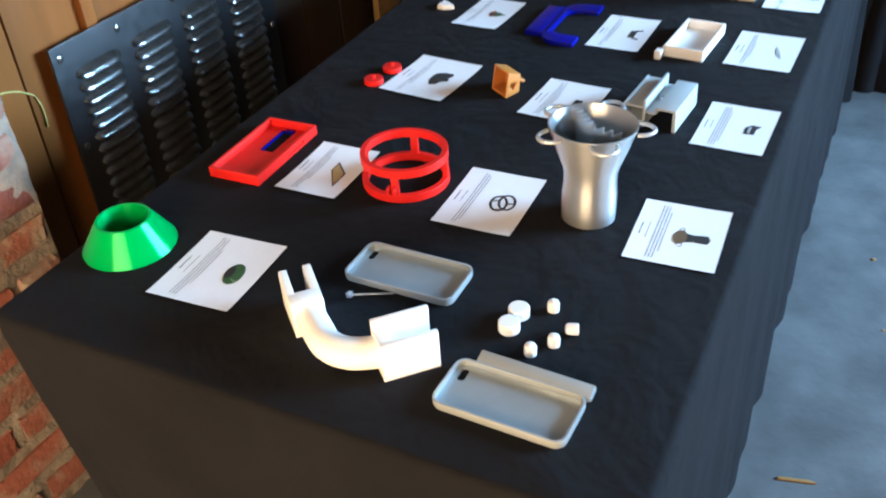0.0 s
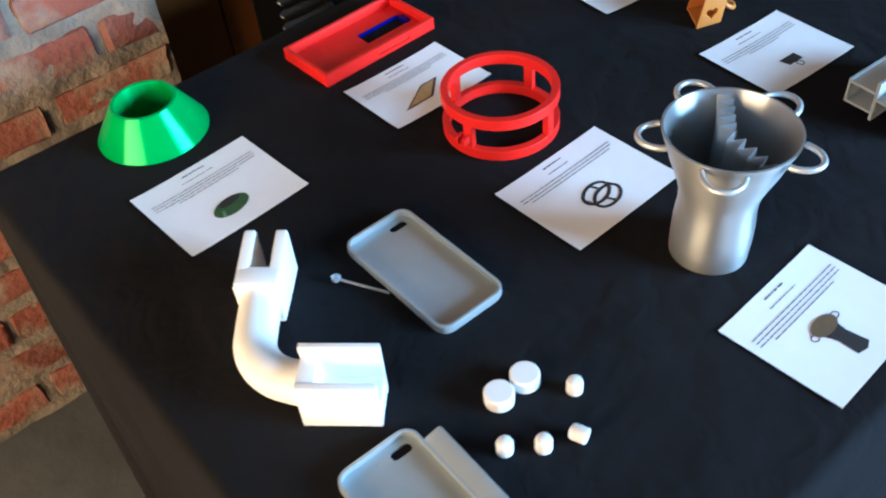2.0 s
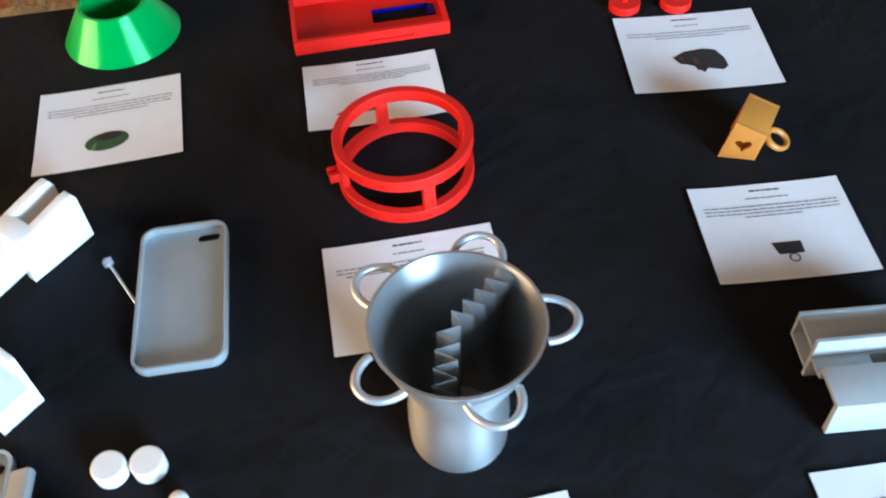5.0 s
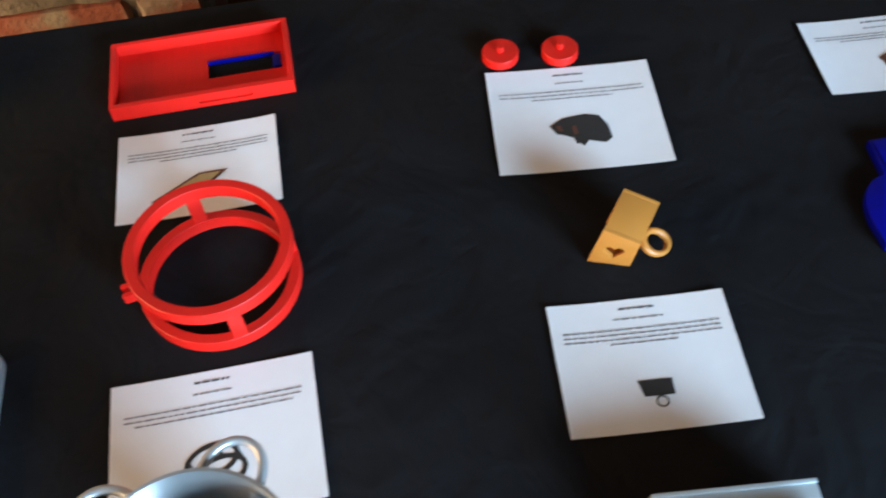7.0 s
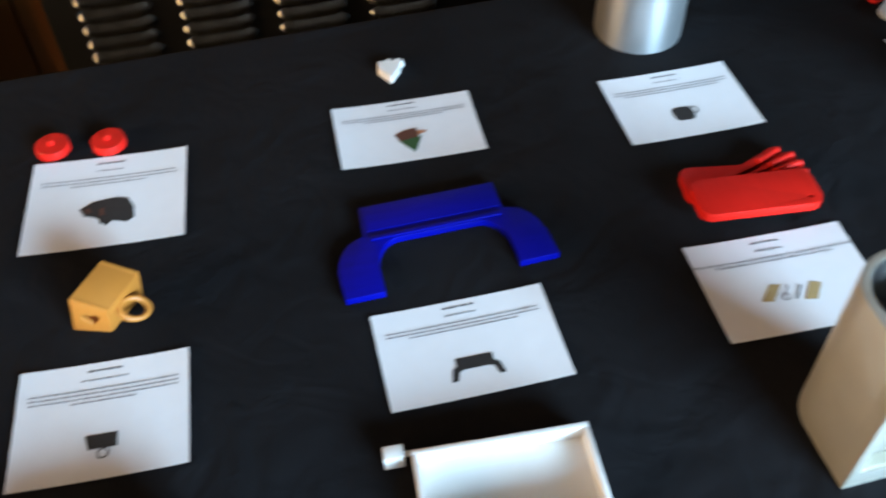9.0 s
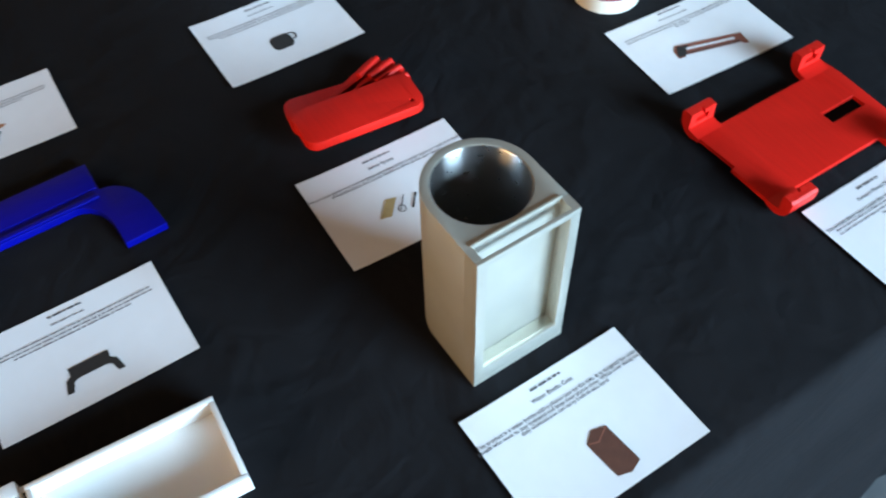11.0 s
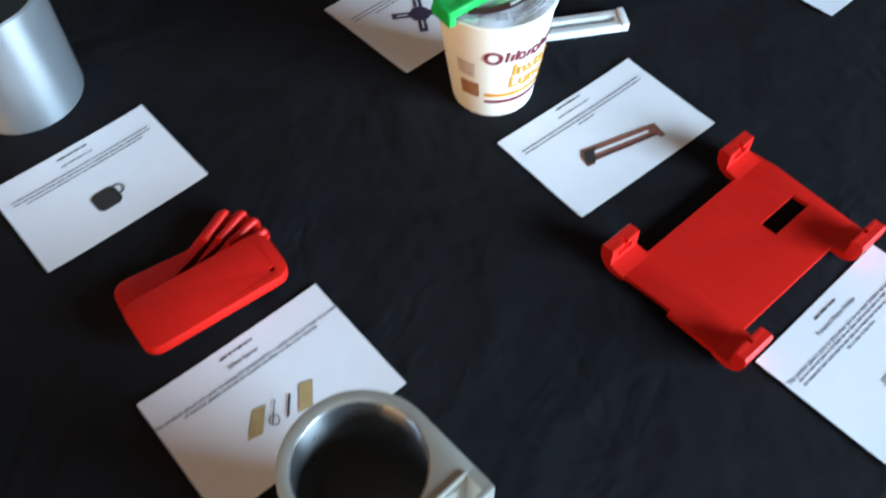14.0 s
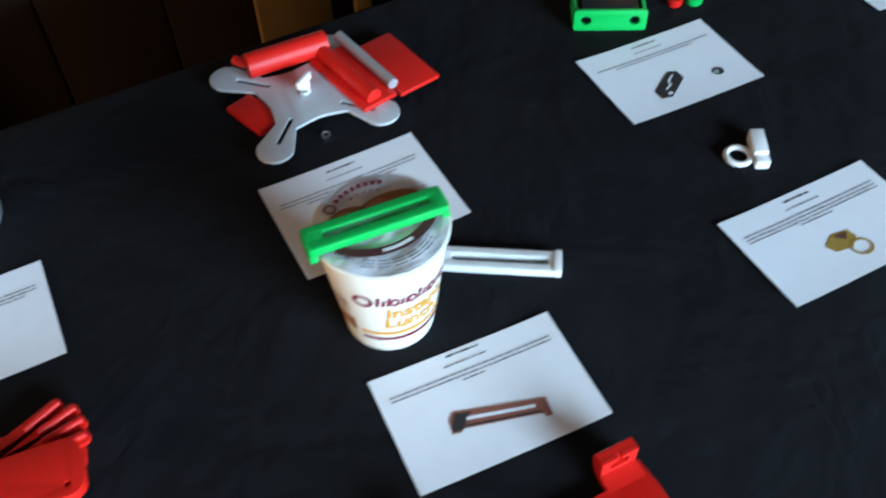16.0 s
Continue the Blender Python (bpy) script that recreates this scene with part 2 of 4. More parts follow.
def tube(path, r, n=20, closed=False):
    pts = [Vector(p) for p in path]
    bm = bmesh.new()
    rings = []
    m = len(pts)
    for i, p in enumerate(pts):
        a = pts[(i - 1) % m] if closed or i else p
        b = pts[(i + 1) % m] if closed or i < m - 1 else p
        d = (b - a).normalized()
        up = Vector((0, 0, 1)) if abs(d.z) < 0.9 else Vector((1, 0, 0))
        s = d.cross(up).normalized()
        u = s.cross(d).normalized()
        rings.append([bm.verts.new(p + r * (math.cos(t) * s + math.sin(t) * u)) for t in (2 * math.pi * k / n for k in range(n))])
    pairs = list(zip(rings, rings[1:])) + ([(rings[-1], rings[0])] if closed else [])
    for a, b in pairs:
        for k in range(n):
            bm.faces.new((a[k], a[(k + 1) % n], b[(k + 1) % n], b[k]))
    if not closed:
        bm.faces.new(rings[0])
        bm.faces.new(rings[-1])
    return bm


def circle(cx, cy, r, n=48, a0=0.0, a1=360.0):
    full = abs(a1 - a0) >= 360
    return [(cx + r * math.cos(radians(a0 + (a1 - a0) * i / (n if full else n - 1))), cy + r * math.sin(radians(a0 + (a1 - a0) * i / (n if full else n - 1)))) for i in range(n)]


def rrect(x0, y0, x1, y1, r, n=6):
    out = []
    for cx, cy, a in ((x1 - r, y1 - r, 0), (x0 + r, y1 - r, 90), (x0 + r, y0 + r, 180), (x1 - r, y0 + r, 270)):
        out += circle(cx, cy, r, n, a, a + 90)
    return out


def rect(x0, y0, x1, y1):
    return [(x0, y0), (x1, y0), (x1, y1), (x0, y1)]


TOP = 0.75  # height of the table top

# ---- room ----


def wall(name, c, s, material, label):
    return single(name, block((0, 0, 0), s), material, c, 0, label, "wall", kind="structure")


single("floor", block((0, 0, 0), (12, 14, 0.1)), CONCRETE, (1.0, 1.0, -0.05), 0, "grey stained concrete floor", "floor", kind="structure")
single("ceiling", block((0, 0, 0), (6, 9.6, 0.1)), DARKWOOD, (1.2, 1.0, 3.75), 0, "dark wooden ceiling", "ceiling", kind="structure")
wall("wall_back", (-1.02, 1.0, 1.85), (0.1, 9.6, 3.7), DARKWOOD, "dark wooden back wall")
wall("wall_end", (1.2, 5.75, 1.85), (6, 0.1, 3.7), PLASTER, "plain grey wall")
# unseen wall behind the near end of the table, its opening made up for the warm fill
wall("wall_near_a", (-0.8, -2.35, 1.85), (0.6, 0.1, 3.7), PLASTER, "plain grey wall beside the opening for the warm fill")
wall("wall_near_b", (2.9, -2.35, 1.85), (2.8, 0.1, 3.7), PLASTER, "plain grey wall beside the opening for the warm fill")
wall("wall_near_d", (0.5, -2.35, 2.85), (2.0, 0.1, 1.7), PLASTER, "plain grey wall above the opening for the warm fill")
# unseen aisle wall with a wide open shop door; low lintel cuts sky light
wall("wall_aisle_a", (3.65, -1.65, 1.85), (0.1, 3.7, 3.7), PLASTER, "plain grey wall beside an open shop door")
wall("wall_aisle_b", (3.65, 4.95, 1.85), (0.1, 1.5, 3.7), PLASTER, "plain grey wall beside an open shop door")
wall("wall_aisle_c", (3.65, 2.2, 3.125), (0.1, 4.0, 1.15), PLASTER, "unseen grey wall cutting sky light above the shop door")


def drape(name, x0, y0, x1, y1, label, seed, far=0.03, tuck=0.0):
    """A cloth over a rectangular table: flat top, rounded edge, falling folds down to the floor."""
    rnd = random.Random(seed)
    loop = []
    r = 0.025
    corners = ((x1 - r, y1 - r, 0), (x0 + r, y1 - r, 90), (x0 + r, y0 + r, 180), (x1 - r, y0 + r, 270))
    for k, (cx, cy, a) in enumerate(corners):
        for p, t in zip(circle(cx, cy, r, 10, a, a + 90), range(10)):
            ang = radians(a + 10 * t)
            loop.append((Vector((p[0], p[1], 0)), Vector((math.cos(ang), math.sin(ang), 0)), 1.0 - abs(t - 4.5) / 4.5))
        nx = corners[(k + 1) % 4]
        p0 = Vector((*circle(cx, cy, r, 10, a, a + 90)[-1], 0))
        p1 = Vector((*circle(nx[0], nx[1], r, 10, nx[2], nx[2] + 90)[0], 0))
        steps = max(4, int((p1 - p0).length / 0.02))
        nrm = Vector((math.cos(radians(a + 90)), math.sin(radians(a + 90)), 0))
        for i in range(1, steps):
            loop.append((p0.lerp(p1, i / steps), nrm, 0.0))
    ph = [rnd.uniform(0, 6.28) for _ in range(4)]
    bm = bmesh.new()
    levels = [(-0.010, 0.0), (-0.006, -0.0008), (-0.002, -0.004), (0.0, -0.010), (0.001, -0.03)] + [(0.001, -0.03 - 0.09 * i) for i in range(1, 8)] + [(0.001, -0.749)]
    rings = []
    for off, dz in levels:
        ring = []
        fall = min(1.0, max(0.0, (-dz - 0.02) / 0.7))
        s = 0.0
        for i, (p, nrm, corner) in enumerate(loop):
            if i:
                s += (p - loop[i - 1][0]).length
            fold = 0.5 + 0.5 * math.sin(s * 21 + ph[0] + 1.3 * math.sin(s * 5 + ph[1]))
            fold += 0.5 * math.sin(s * 47 + ph[2] + 2 * fall)
            bulge = fall ** 0.8 * (far + 0.009 * fold + 0.045 * corner ** 0.5)
            near = math.exp(-((p.x - x0) ** 2 + (p.y - y0) ** 2) / 0.03)
            ring.append(bm.verts.new((p.x + nrm.x * (off + bulge) + tuck * fall * near, p.y + nrm.y * (off + bulge), TOP + dz)))
        rings.append(ring)
    m = len(loop)
    for a, b in zip(rings, rings[1:]):
        for i in range(m):
            bm.faces.new((a[i], a[(i + 1) % m], b[(i + 1) % m], b[i]))
    bm.faces.new(rings[0])
    return single(name, bm, CLOTH, (0, 0, 0), 0, label, "tablecloth", angle=60)


drape("tablecloth", -0.404, -0.368, 0.385, 2.08, "black cloth over the long display table, hanging to the floor", 4, 0.012, 0.30)
drape("tablecloth", 0.46, 2.20, 1.24, 4.4, "black cloth over the next table along the aisle", 9, 0.02)

# ---- brick pier, wood wall and vent ----


def brick_pier():
    pier = single("wall_pier", block((0, 0, 0), (0.17, 1.9, 2.6)), MORTAR, (-0.858, -0.942, 1.3), 0, "old red brick pier with crumbling mortar", "wall", kind="structure")
    rnd = random.Random(3)
    # mortar smeared unevenly between and over the bricks
    bm = bmesh.new()
    ny, nz = 110, 130
    grid = [[bm.verts.new((0.0845 + 0.0085 + 0.0075 * noise.noise((3.1, 17.0 * i / ny, 21.0 * j / nz)) + 0.0045 * noise.noise((9.0, 60.0 * i / ny, 75.0 * j / nz)), -0.30 + 1.25 * i / ny, -1.3 + 1.5 * j / nz)) for j in range(nz + 1)] for i in range(ny + 1)]
    for i in range(ny):
        for j in range(nz):
            bm.faces.new((grid[i][j], grid[i + 1][j], grid[i + 1][j + 1], grid[i][j + 1]))
    part("mortar", bm, MORTAR, pier, "uneven sandy mortar", angle=70)
    shapes = []
    for k in range(6):
        bm = block((0, 0, 0), (0.03, 0.192 + rnd.uniform(-0.01, 0.006), 0.058 + rnd.uniform(-0.004, 0.003)), 0.009)
        for v in bm.verts:
            v.co += Vector((rnd.uniform(-1, 1), rnd.uniform(-1, 1), rnd.uniform(-1, 1))) * 0.0032
        shapes.append(finish(bm, BRICK, "brick"))
    half = []
    for k in range(2):
        bm = block((0, 0, 0), (0.03, 0.088, 0.057), 0.009)
        for v in bm.verts:
            v.co += Vector((rnd.uniform(-1, 1), rnd.uniform(-1, 1), rnd.uniform(-1, 1))) * 0.0032
        half.append(finish(bm, BRICK, "brick"))
    row, z = 0, 0.056
    while z < 1.5:
        y = -0.012
        if row % 2:
            pieces = [(half[row % 4 // 2], 0.1)]
        else:
            pieces = []
        while sum(p[1] for p in pieces) < 1.25:
            pieces.append((rnd.choice(shapes), 0.206))
        for me, w in pieces:
            o = new("brick", me)
            o.parent = pier
            o.location = (0.085 + rnd.uniform(-0.004, 0.003), y - w / 2 + 0.962, z + rnd.uniform(-0.002, 0.002) - 1.3)
            o.rotation_euler = (rnd.uniform(-0.022, 0.022), rnd.uniform(-0.03, 0.03), rnd.uniform(-0.02, 0.02))
            y -= w
        # the narrow return beside the wood
        o = new("brick", half[row % 2])
        o.parent = pier
        o.location = (-0.02, 0.945, z - 1.3)
        o.rotation_euler = (0, 0, radians(90))
        z += 0.082
        row += 1


brick_pier()


def wood_wall():
    w = single("wall_panelling", block((0, 0, 0), (0.02, 3.2, 3.1)), DARKWOOD, (-0.955, 1.6, 1.56), 0, "varnished brown wood panelling", "wall", kind="structure")
    rnd = random.Random(5)
    me = finish(block((0, 0, 0), (0.016, 0.176, 3.0), 0.003), WOOD, "plank")
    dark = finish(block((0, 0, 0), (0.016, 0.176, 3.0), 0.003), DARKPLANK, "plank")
    strip = finish(block((0, 0, 0), (0.02, 0.03, 3.0), 0.003), WOOD, "batten")
    y = 0.09
    k = 0
    while y < 3.1:
        # planks between y 0.95 and 2.2 take the much darker colour
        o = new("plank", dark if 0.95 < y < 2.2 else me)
        o.parent = w
        o.location = (0.017 + rnd.uniform(0, 0.001), y - 1.6, -0.01)
        if k % 2 == 1 and not 0.85 < y < 2.2:
            b = new("batten", strip)
            b.parent = w
            b.location = (0.033, y + 0.09 - 1.6, -0.01)
        y += 0.18
        k += 1


wood_wall()


def vent():
    v = thing("louvered_vent", (-0.902, 0.575, 0.46), 0, "black sheet metal vent with four columns of worn louvers", "vent")
    part("panel", block((0, 0, 0), (0.006, 0.69, 0.60), 0.0015), BLACKMETAL, v, "black painted panel")
    # one scoop: a pressed hood, closed above, open below, with rounded ends
    bm = bmesh.new()
    n, rings = 22, []
    for i in range(n + 1):
        u = -1 + 2 * i / n
        f = max(0.0, 1 - abs(u) ** 5) ** 0.5
        y = 0.061 * u
        ring = []
        # straight ramp out to the lip, then a short curl back under it
        for px, pz in ((0.0, 0.0125), (0.0045, 0.0070), (0.0095, 0.0005), (0.0130, -0.0050), (0.0135, -0.0075), (0.0120, -0.0092), (0.0085, -0.0095)):
            ring.append(bm.verts.new((0.003 + f * px, y, 0.0015 + f * (pz - 0.0015))))
        rings.append(ring)
    for a, b in zip(rings, rings[1:]):
        for k in range(6):
            bm.faces.new((a[k], a[k + 1], b[k + 1], b[k]))
    bmesh.ops.solidify(bm, geom=bm.faces[:], thickness=0.0008)
    me = finish(bm, LOUVER, "louver", 50)
    for c in range(4):
        for r in range(18):
            o = new("louver", me)
            o.parent = v
            o.location = (0.001, 0.335 + 0.158 * c - 0.575, 0.690 - 0.0272 * r - 0.46)
    rv = finish(lathe([(0.0, 0.0), (0.008, 0.0), (0.007, 0.0025), (0.003, 0.004), (0.0, 0.004)][1:4], 16, False), LOUVER, "rivet")
    for y in (-0.325, -0.17, 0.0, 0.17, 0.325):
        for z in (-0.275, 0.275):
            o = new("rivet", rv)
            o.parent = v
            o.location, o.rotation_euler = (0.003, y, z), (0, radians(90), 0)
    for z in (-0.1, 0.09):
        for y in (-0.325, 0.325):
            o = new("rivet", rv)
            o.parent = v
            o.location, o.rotation_euler = (0.003, y, z), (0, radians(90), 0)


vent()
single("cable", tube([(-0.928, 0.06 + 0.011 * i, 0.728 - 0.0018 * i - 0.00065 * max(0, i - 6) ** 2) for i in range(13)] + [(-0.926, 0.1965 + 0.003 * math.sin(0.6 * i), 0.676 - 0.012 * i) for i in range(1, 6)], 0.0020, 8), flat("yellow cable sheath", (0.45, 0.36, 0.10)), (0, 0, 0), 0, "thin yellowish cable hanging on the wood wall", "cable")
for y, w, nm in ((1.455, 0.125, "pale yellow wood board against the back wall"), (1.575, 0.028, "narrow orange wood strip against the back wall")):
    single("wood_board", block((0, 0, 0), (0.02, w, 0.9), 0.003), PALEWOOD, (-0.892, y, 0.45), 0, nm, "board")

# ---- cards ----
BROWNPIC = flat("brown print", (0.10, 0.035, 0.02))
TANPIC = flat("tan print", (0.42, 0.30, 0.13))
BLACKPIC = flat("black print", (0.02, 0.018, 0.017))
GREENPIC = flat("dark green print", (0.03, 0.085, 0.025))
LIGHTGREENPIC = flat("light green print", (0.12, 0.24, 0.10))
GREYPIC = flat("grey print", (0.36, 0.40, 0.40))
RUSTPIC = flat("rust print", (0.26, 0.09, 0.06))
SKINPIC = flat("copper print", (0.45, 0.20, 0.10))
GOLDPIC = flat("gold print", (0.33, 0.20, 0.03))
PURPLEPIC = flat("dark purple print", (0.035, 0.02, 0.05))


def sheet(polys, z=0.0003):
    bm = bmesh.new()
    for pl in polys:
        try:
            bm.faces.new([bm.verts.new((x, y, z)) for x, y in pl])
        except ValueError:
            pass
    bmesh.ops.remove_doubles(bm, verts=bm.verts[:], dist=1e-6)
    return bm


def islands(polys):
    """Polygons that share corners form one printed shape."""
    groups = []
    for pl in polys:
        keys = {(round(x, 6), round(y, 6)) for x, y in pl}
        mine = [g for g in groups if g[0] & keys]
        groups = [g for g in groups if not g[0] & keys]
        groups.append((keys.union(*(g[0] for g in mine)), [q for g in mine for q in g[1]] + [pl]))
    return [g[1] for g in groups]


def letters(body, size, material, parent, x, y, z, name="lettering", bold=0.00006):
    cu = bpy.data.curves.new("text", "FONT")
    cu.body, cu.size, cu.align_x, cu.align_y, cu.resolution_u, cu.offset = body, size, "CENTER", "CENTER", 2, bold
    t = new("text", cu)
    bpy.context.view_layer.update()
    me = bpy.data.meshes.new_from_object(t.evaluated_get(bpy.context.evaluated_depsgraph_get()))
    bpy.data.objects.remove(t)
    me.materials.clear()
    me.materials.append(material)
    o = new(name, me)
    o.parent = parent
    o.location = (x, y, z)
    return o


def words(rnd, x0, x1, y, h):
    """A line of unreadable words: short strokes with gaps."""
    out, x = [], x0
    while x < x1:
        w = min(rnd.uniform(0.002, 0.008), x1 - x)
        if w > 0.0012:
            out.append(rect(x, y - h / 2, x + w, y + h / 2))
        x += w + 0.0011
    return out


CARD_COUNT = [0]


def card(x, y, w, h, rz, shows, pics, title="", body=(), lines=3, curl=0.002, last=0.35, up=0.0042):
    """A hand-cut paper card: name bar, title, a few lines of text, and a printed picture below them."""
    CARD_COUNT[0] += 1
    rnd = random.Random(CARD_COUNT[0])
    c = thing("info_card", (x, y, TOP + 0.0006), 90 + rz, "white paper card printed with " + shows, "card", "information cards on the table")
    n, m = 14, 10
    bm = bmesh.new()
    k1, k2 = rnd.uniform(0.3, 1) * curl, rnd.uniform(0.3, 1) * curl

    def lift(u, v):
        return k1 * max(0, u) ** 3 + k2 * max(0, -u) ** 3 + 0.4 * curl * max(0, -v) ** 3

    grid = [[bm.verts.new((w / 2 * (-1 + 2 * i / n), h / 2 * (-1 + 2 * j / m), lift(-1 + 2 * i / n, -1 + 2 * j / m))) for j in range(m + 1)] for i in range(n + 1)]
    for i in range(n):
        for j in range(m):
            bm.faces.new((grid[i][j], grid[i + 1][j], grid[i + 1][j + 1], grid[i][j + 1]))
    part("paper", bm, PAPER, c)

    def settle(o):
        for v in o.data.vertices:
            v.co.z += lift(2 * (v.co.x + o.location.x) / w, 2 * (v.co.y + o.location.y) / h)
        return o

    top = h / 2 + up
    s = h / 0.105
    settle(part("name_bar", sheet(words(rnd, -0.013, 0.013, top - 0.0120 * s, 0.0017)), INKBOLD, c, "dark printed name bar"))
    if title:
        settle(letters(title, 0.0046, INKBOLD, c, 0, top - 0.0205 * s, 0.0003, "title"))
    else:
        tw = rnd.uniform(0.012, 0.02)
        settle(part("title", sheet(words(rnd, -tw, tw, top - 0.0205 * s, 0.0012)), INK, c))
    for i in range(lines):
        yy = top - (0.0292 + 0.0038 * i) * s
        if i < len(body):
            settle(letters(body[i], 0.0041, INKBOLD, c, 0, yy, 0.0003, "text_line"))
        else:
            half = w * (0.435 if i < lines - 1 else last * rnd.uniform(0.5, 1.1))
            settle(part("text_line", sheet(words(rnd, -half, half, yy, 0.0012)), INK, c))
    for name, material, polys in pics:
        for group in islands(polys):
            settle(part(name, sheet(group, 0.00035 if name != "picture_detail" else 0.0006), material, c))
    return c


def ellipse(cx, cy, a, b, rot=0.0, n=28):
    r = radians(rot)
    return [(cx + a * math.cos(t) * math.cos(r) - b * math.sin(t) * math.sin(r), cy + a * math.cos(t) * math.sin(r) + b * math.sin(t) * math.cos(r)) for t in (2 * math.pi * i / n for i in range(n))]


def ringpoly(cx, cy, a, b, width, rot=0.0, n=28):
    o, i = ellipse(cx, cy, a, b, rot, n), ellipse(cx, cy, a - width, b - width, rot, n)
    return [(o[k], o[(k + 1) % n], i[(k + 1) % n], i[k]) for k in range(n)]


def spin(polys, cx, cy, deg):
    c, s = math.cos(radians(deg)), math.sin(radians(deg))
    return [[(cx + (x - cx) * c - (y - cy) * s, cy + (x - cx) * s + (y - cy) * c) for x, y in p] for p in polys]


def stroke(pts, width):
    """A band along a line, its joints mitred."""
    pts = [Vector(p) for p in pts]
    sides = []
    for i, p in enumerate(pts):
        a = (p - pts[i - 1]).normalized() if i else None
        b = (pts[i + 1] - p).normalized() if i + 1 < len(pts) else None
        d = ((a or b) + (b or a)).normalized()
        n = Vector((-d.y, d.x)) * (width / 2)
        sides.append((tuple(p + n), tuple(p - n)))
    return [[u[0], u[1], v[1], v[0]] for u, v in zip(sides, sides[1:])]


P, D = "picture", "picture_detail"
card(-0.1957, -0.1913, 0.1368, 0.1160, 3.0, "a dark green cone", [(P, GREENPIC, [ellipse(-0.002, -0.024, 0.0205, 0.0125, 8)]), (D, BLACKPIC, [ellipse(0.000, -0.0175, 0.0125, 0.0055, 6)]), (D, LIGHTGREENPIC, [[(-0.018, -0.034), (-0.014, -0.035), (-0.011, -0.026), (-0.013, -0.025)]])], lines=4)
card(-0.1921, 0.0629, 0.1337, 0.0962, 0.5, "a tan tray", [(P, BROWNPIC, [[(-0.040, -0.029), (-0.002, -0.029), (0.024, -0.004), (0.000, -0.004)]]), (D, TANPIC, [[(-0.034, -0.0270), (-0.004, -0.0270), (0.018, -0.0060), (0.001, -0.0060)]])], lines=4)
card(0.0543, 0.0712, 0.1425, 0.1095, 1.2, "two joined black rings", [(P, BLACKPIC, ringpoly(-0.003, -0.0135, 0.0190, 0.0125, 0.0036, 14) + ringpoly(0.002, -0.0235, 0.0190, 0.0125, 0.0036, 14) + stroke([(-0.019, -0.012), (-0.015, -0.026)], 0.0030) + stroke([(0.014, -0.010), (0.019, -0.020)], 0.0030) + stroke([(-0.002, -0.024), (0.003, -0.034)], 0.0030) + stroke([(0.000, -0.003), (0.004, -0.013)], 0.0030))], lines=3)
card(0.3026, 0.0837, 0.1338, 0.1100, 2.6, "a bronze cup", [(P, BLACKPIC, [[(-0.016, -0.006), (0.006, -0.005), (0.0035, -0.018), (0.006, -0.036), (-0.002, -0.0395), (-0.012, -0.037), (-0.011, -0.019)]]), (D, flat("bronze print", (0.12, 0.075, 0.035)), [ellipse(-0.005, -0.003, 0.0150, 0.0085)]), (P, BROWNPIC, ringpoly(-0.021, -0.005, 0.0045, 0.0035, 0.001)), (P, BROWNPIC, ringpoly(0.011, -0.003, 0.0045, 0.0035, 0.001))], lines=4)
card(-0.1863, 0.3821, 0.1432, 0.1187, -5.0, "a rounded black object", [(P, BLACKPIC, [[(-0.024, -0.009), (-0.012, -0.001), (0.008, 0.002), (0.019, -0.001), (0.025, -0.013), (0.026, -0.027), (0.020, -0.032), (0.006, -0.028), (0.0015, -0.034), (-0.002, -0.030), (-0.004, -0.031), (-0.006, -0.024), (-0.014, -0.020), (-0.019, -0.019)]]), (D, BROWNPIC, [[(-0.019, -0.010), (-0.015, -0.009), (-0.013, -0.016), (-0.017, -0.016)], [(-0.006, -0.012), (-0.002, -0.010), (-0.001, -0.020), (-0.005, -0.021)]])], lines=3)
card(0.0506, 0.3747, 0.1298, 0.1043, -3.8, "a black clip with a ring", [(P, BLACKPIC, [[(-0.012, -0.014), (0.012, -0.014), (0.012, -0.0265), (-0.009, -0.0265)]]), (D, BLACKPIC, ringpoly(0.002, -0.031, 0.0045, 0.0045, 0.0012))], lines=4)
card(0.3130, 0.3787, 0.1388, 0.1016, -1.2, "a grey bracket", [(P, BLACKPIC, [[(-0.014, -0.012), (0.006, -0.012), (0.016, -0.020), (0.014, -0.034), (0.004, -0.028), (-0.012, -0.028)]]), (D, GREYPIC, [[(-0.012, -0.017), (0.008, -0.017), (0.012, -0.021), (-0.010, -0.021)]])], lines=4)
card(-0.2056, 0.6705, 0.1402, 0.0907, -3.0, "a green and copper arrowhead", [(P, GREENPIC, [[(-0.012, -0.014), (0.012, -0.012), (0.002, -0.034)]]), (D, BROWNPIC, [[(-0.014, -0.006), (-0.004, -0.001), (0.008, 0.001), (0.010, -0.012), (-0.010, -0.016)]]), (D, SKINPIC, [[(-0.001, -0.012), (0.016, -0.008), (0.018, -0.005), (0.010, -0.003), (0.004, -0.009)]])], lines=3)
card(0.0597, 0.6597, 0.1448, 0.0941, -1.3, "a dark blue arch", [(P, BLACKPIC, [[(-0.015, -0.010), (0.015, -0.010), (0.015, -0.017), (0.019, -0.020), (0.0215, -0.031), (0.0165, -0.031), (0.014, -0.023), (0.010, -0.0215), (-0.010, -0.0215), (-0.014, -0.023), (-0.0165, -0.031), (-0.0215, -0.031), (-0.019, -0.020), (-0.015, -0.017)]])], lines=3)
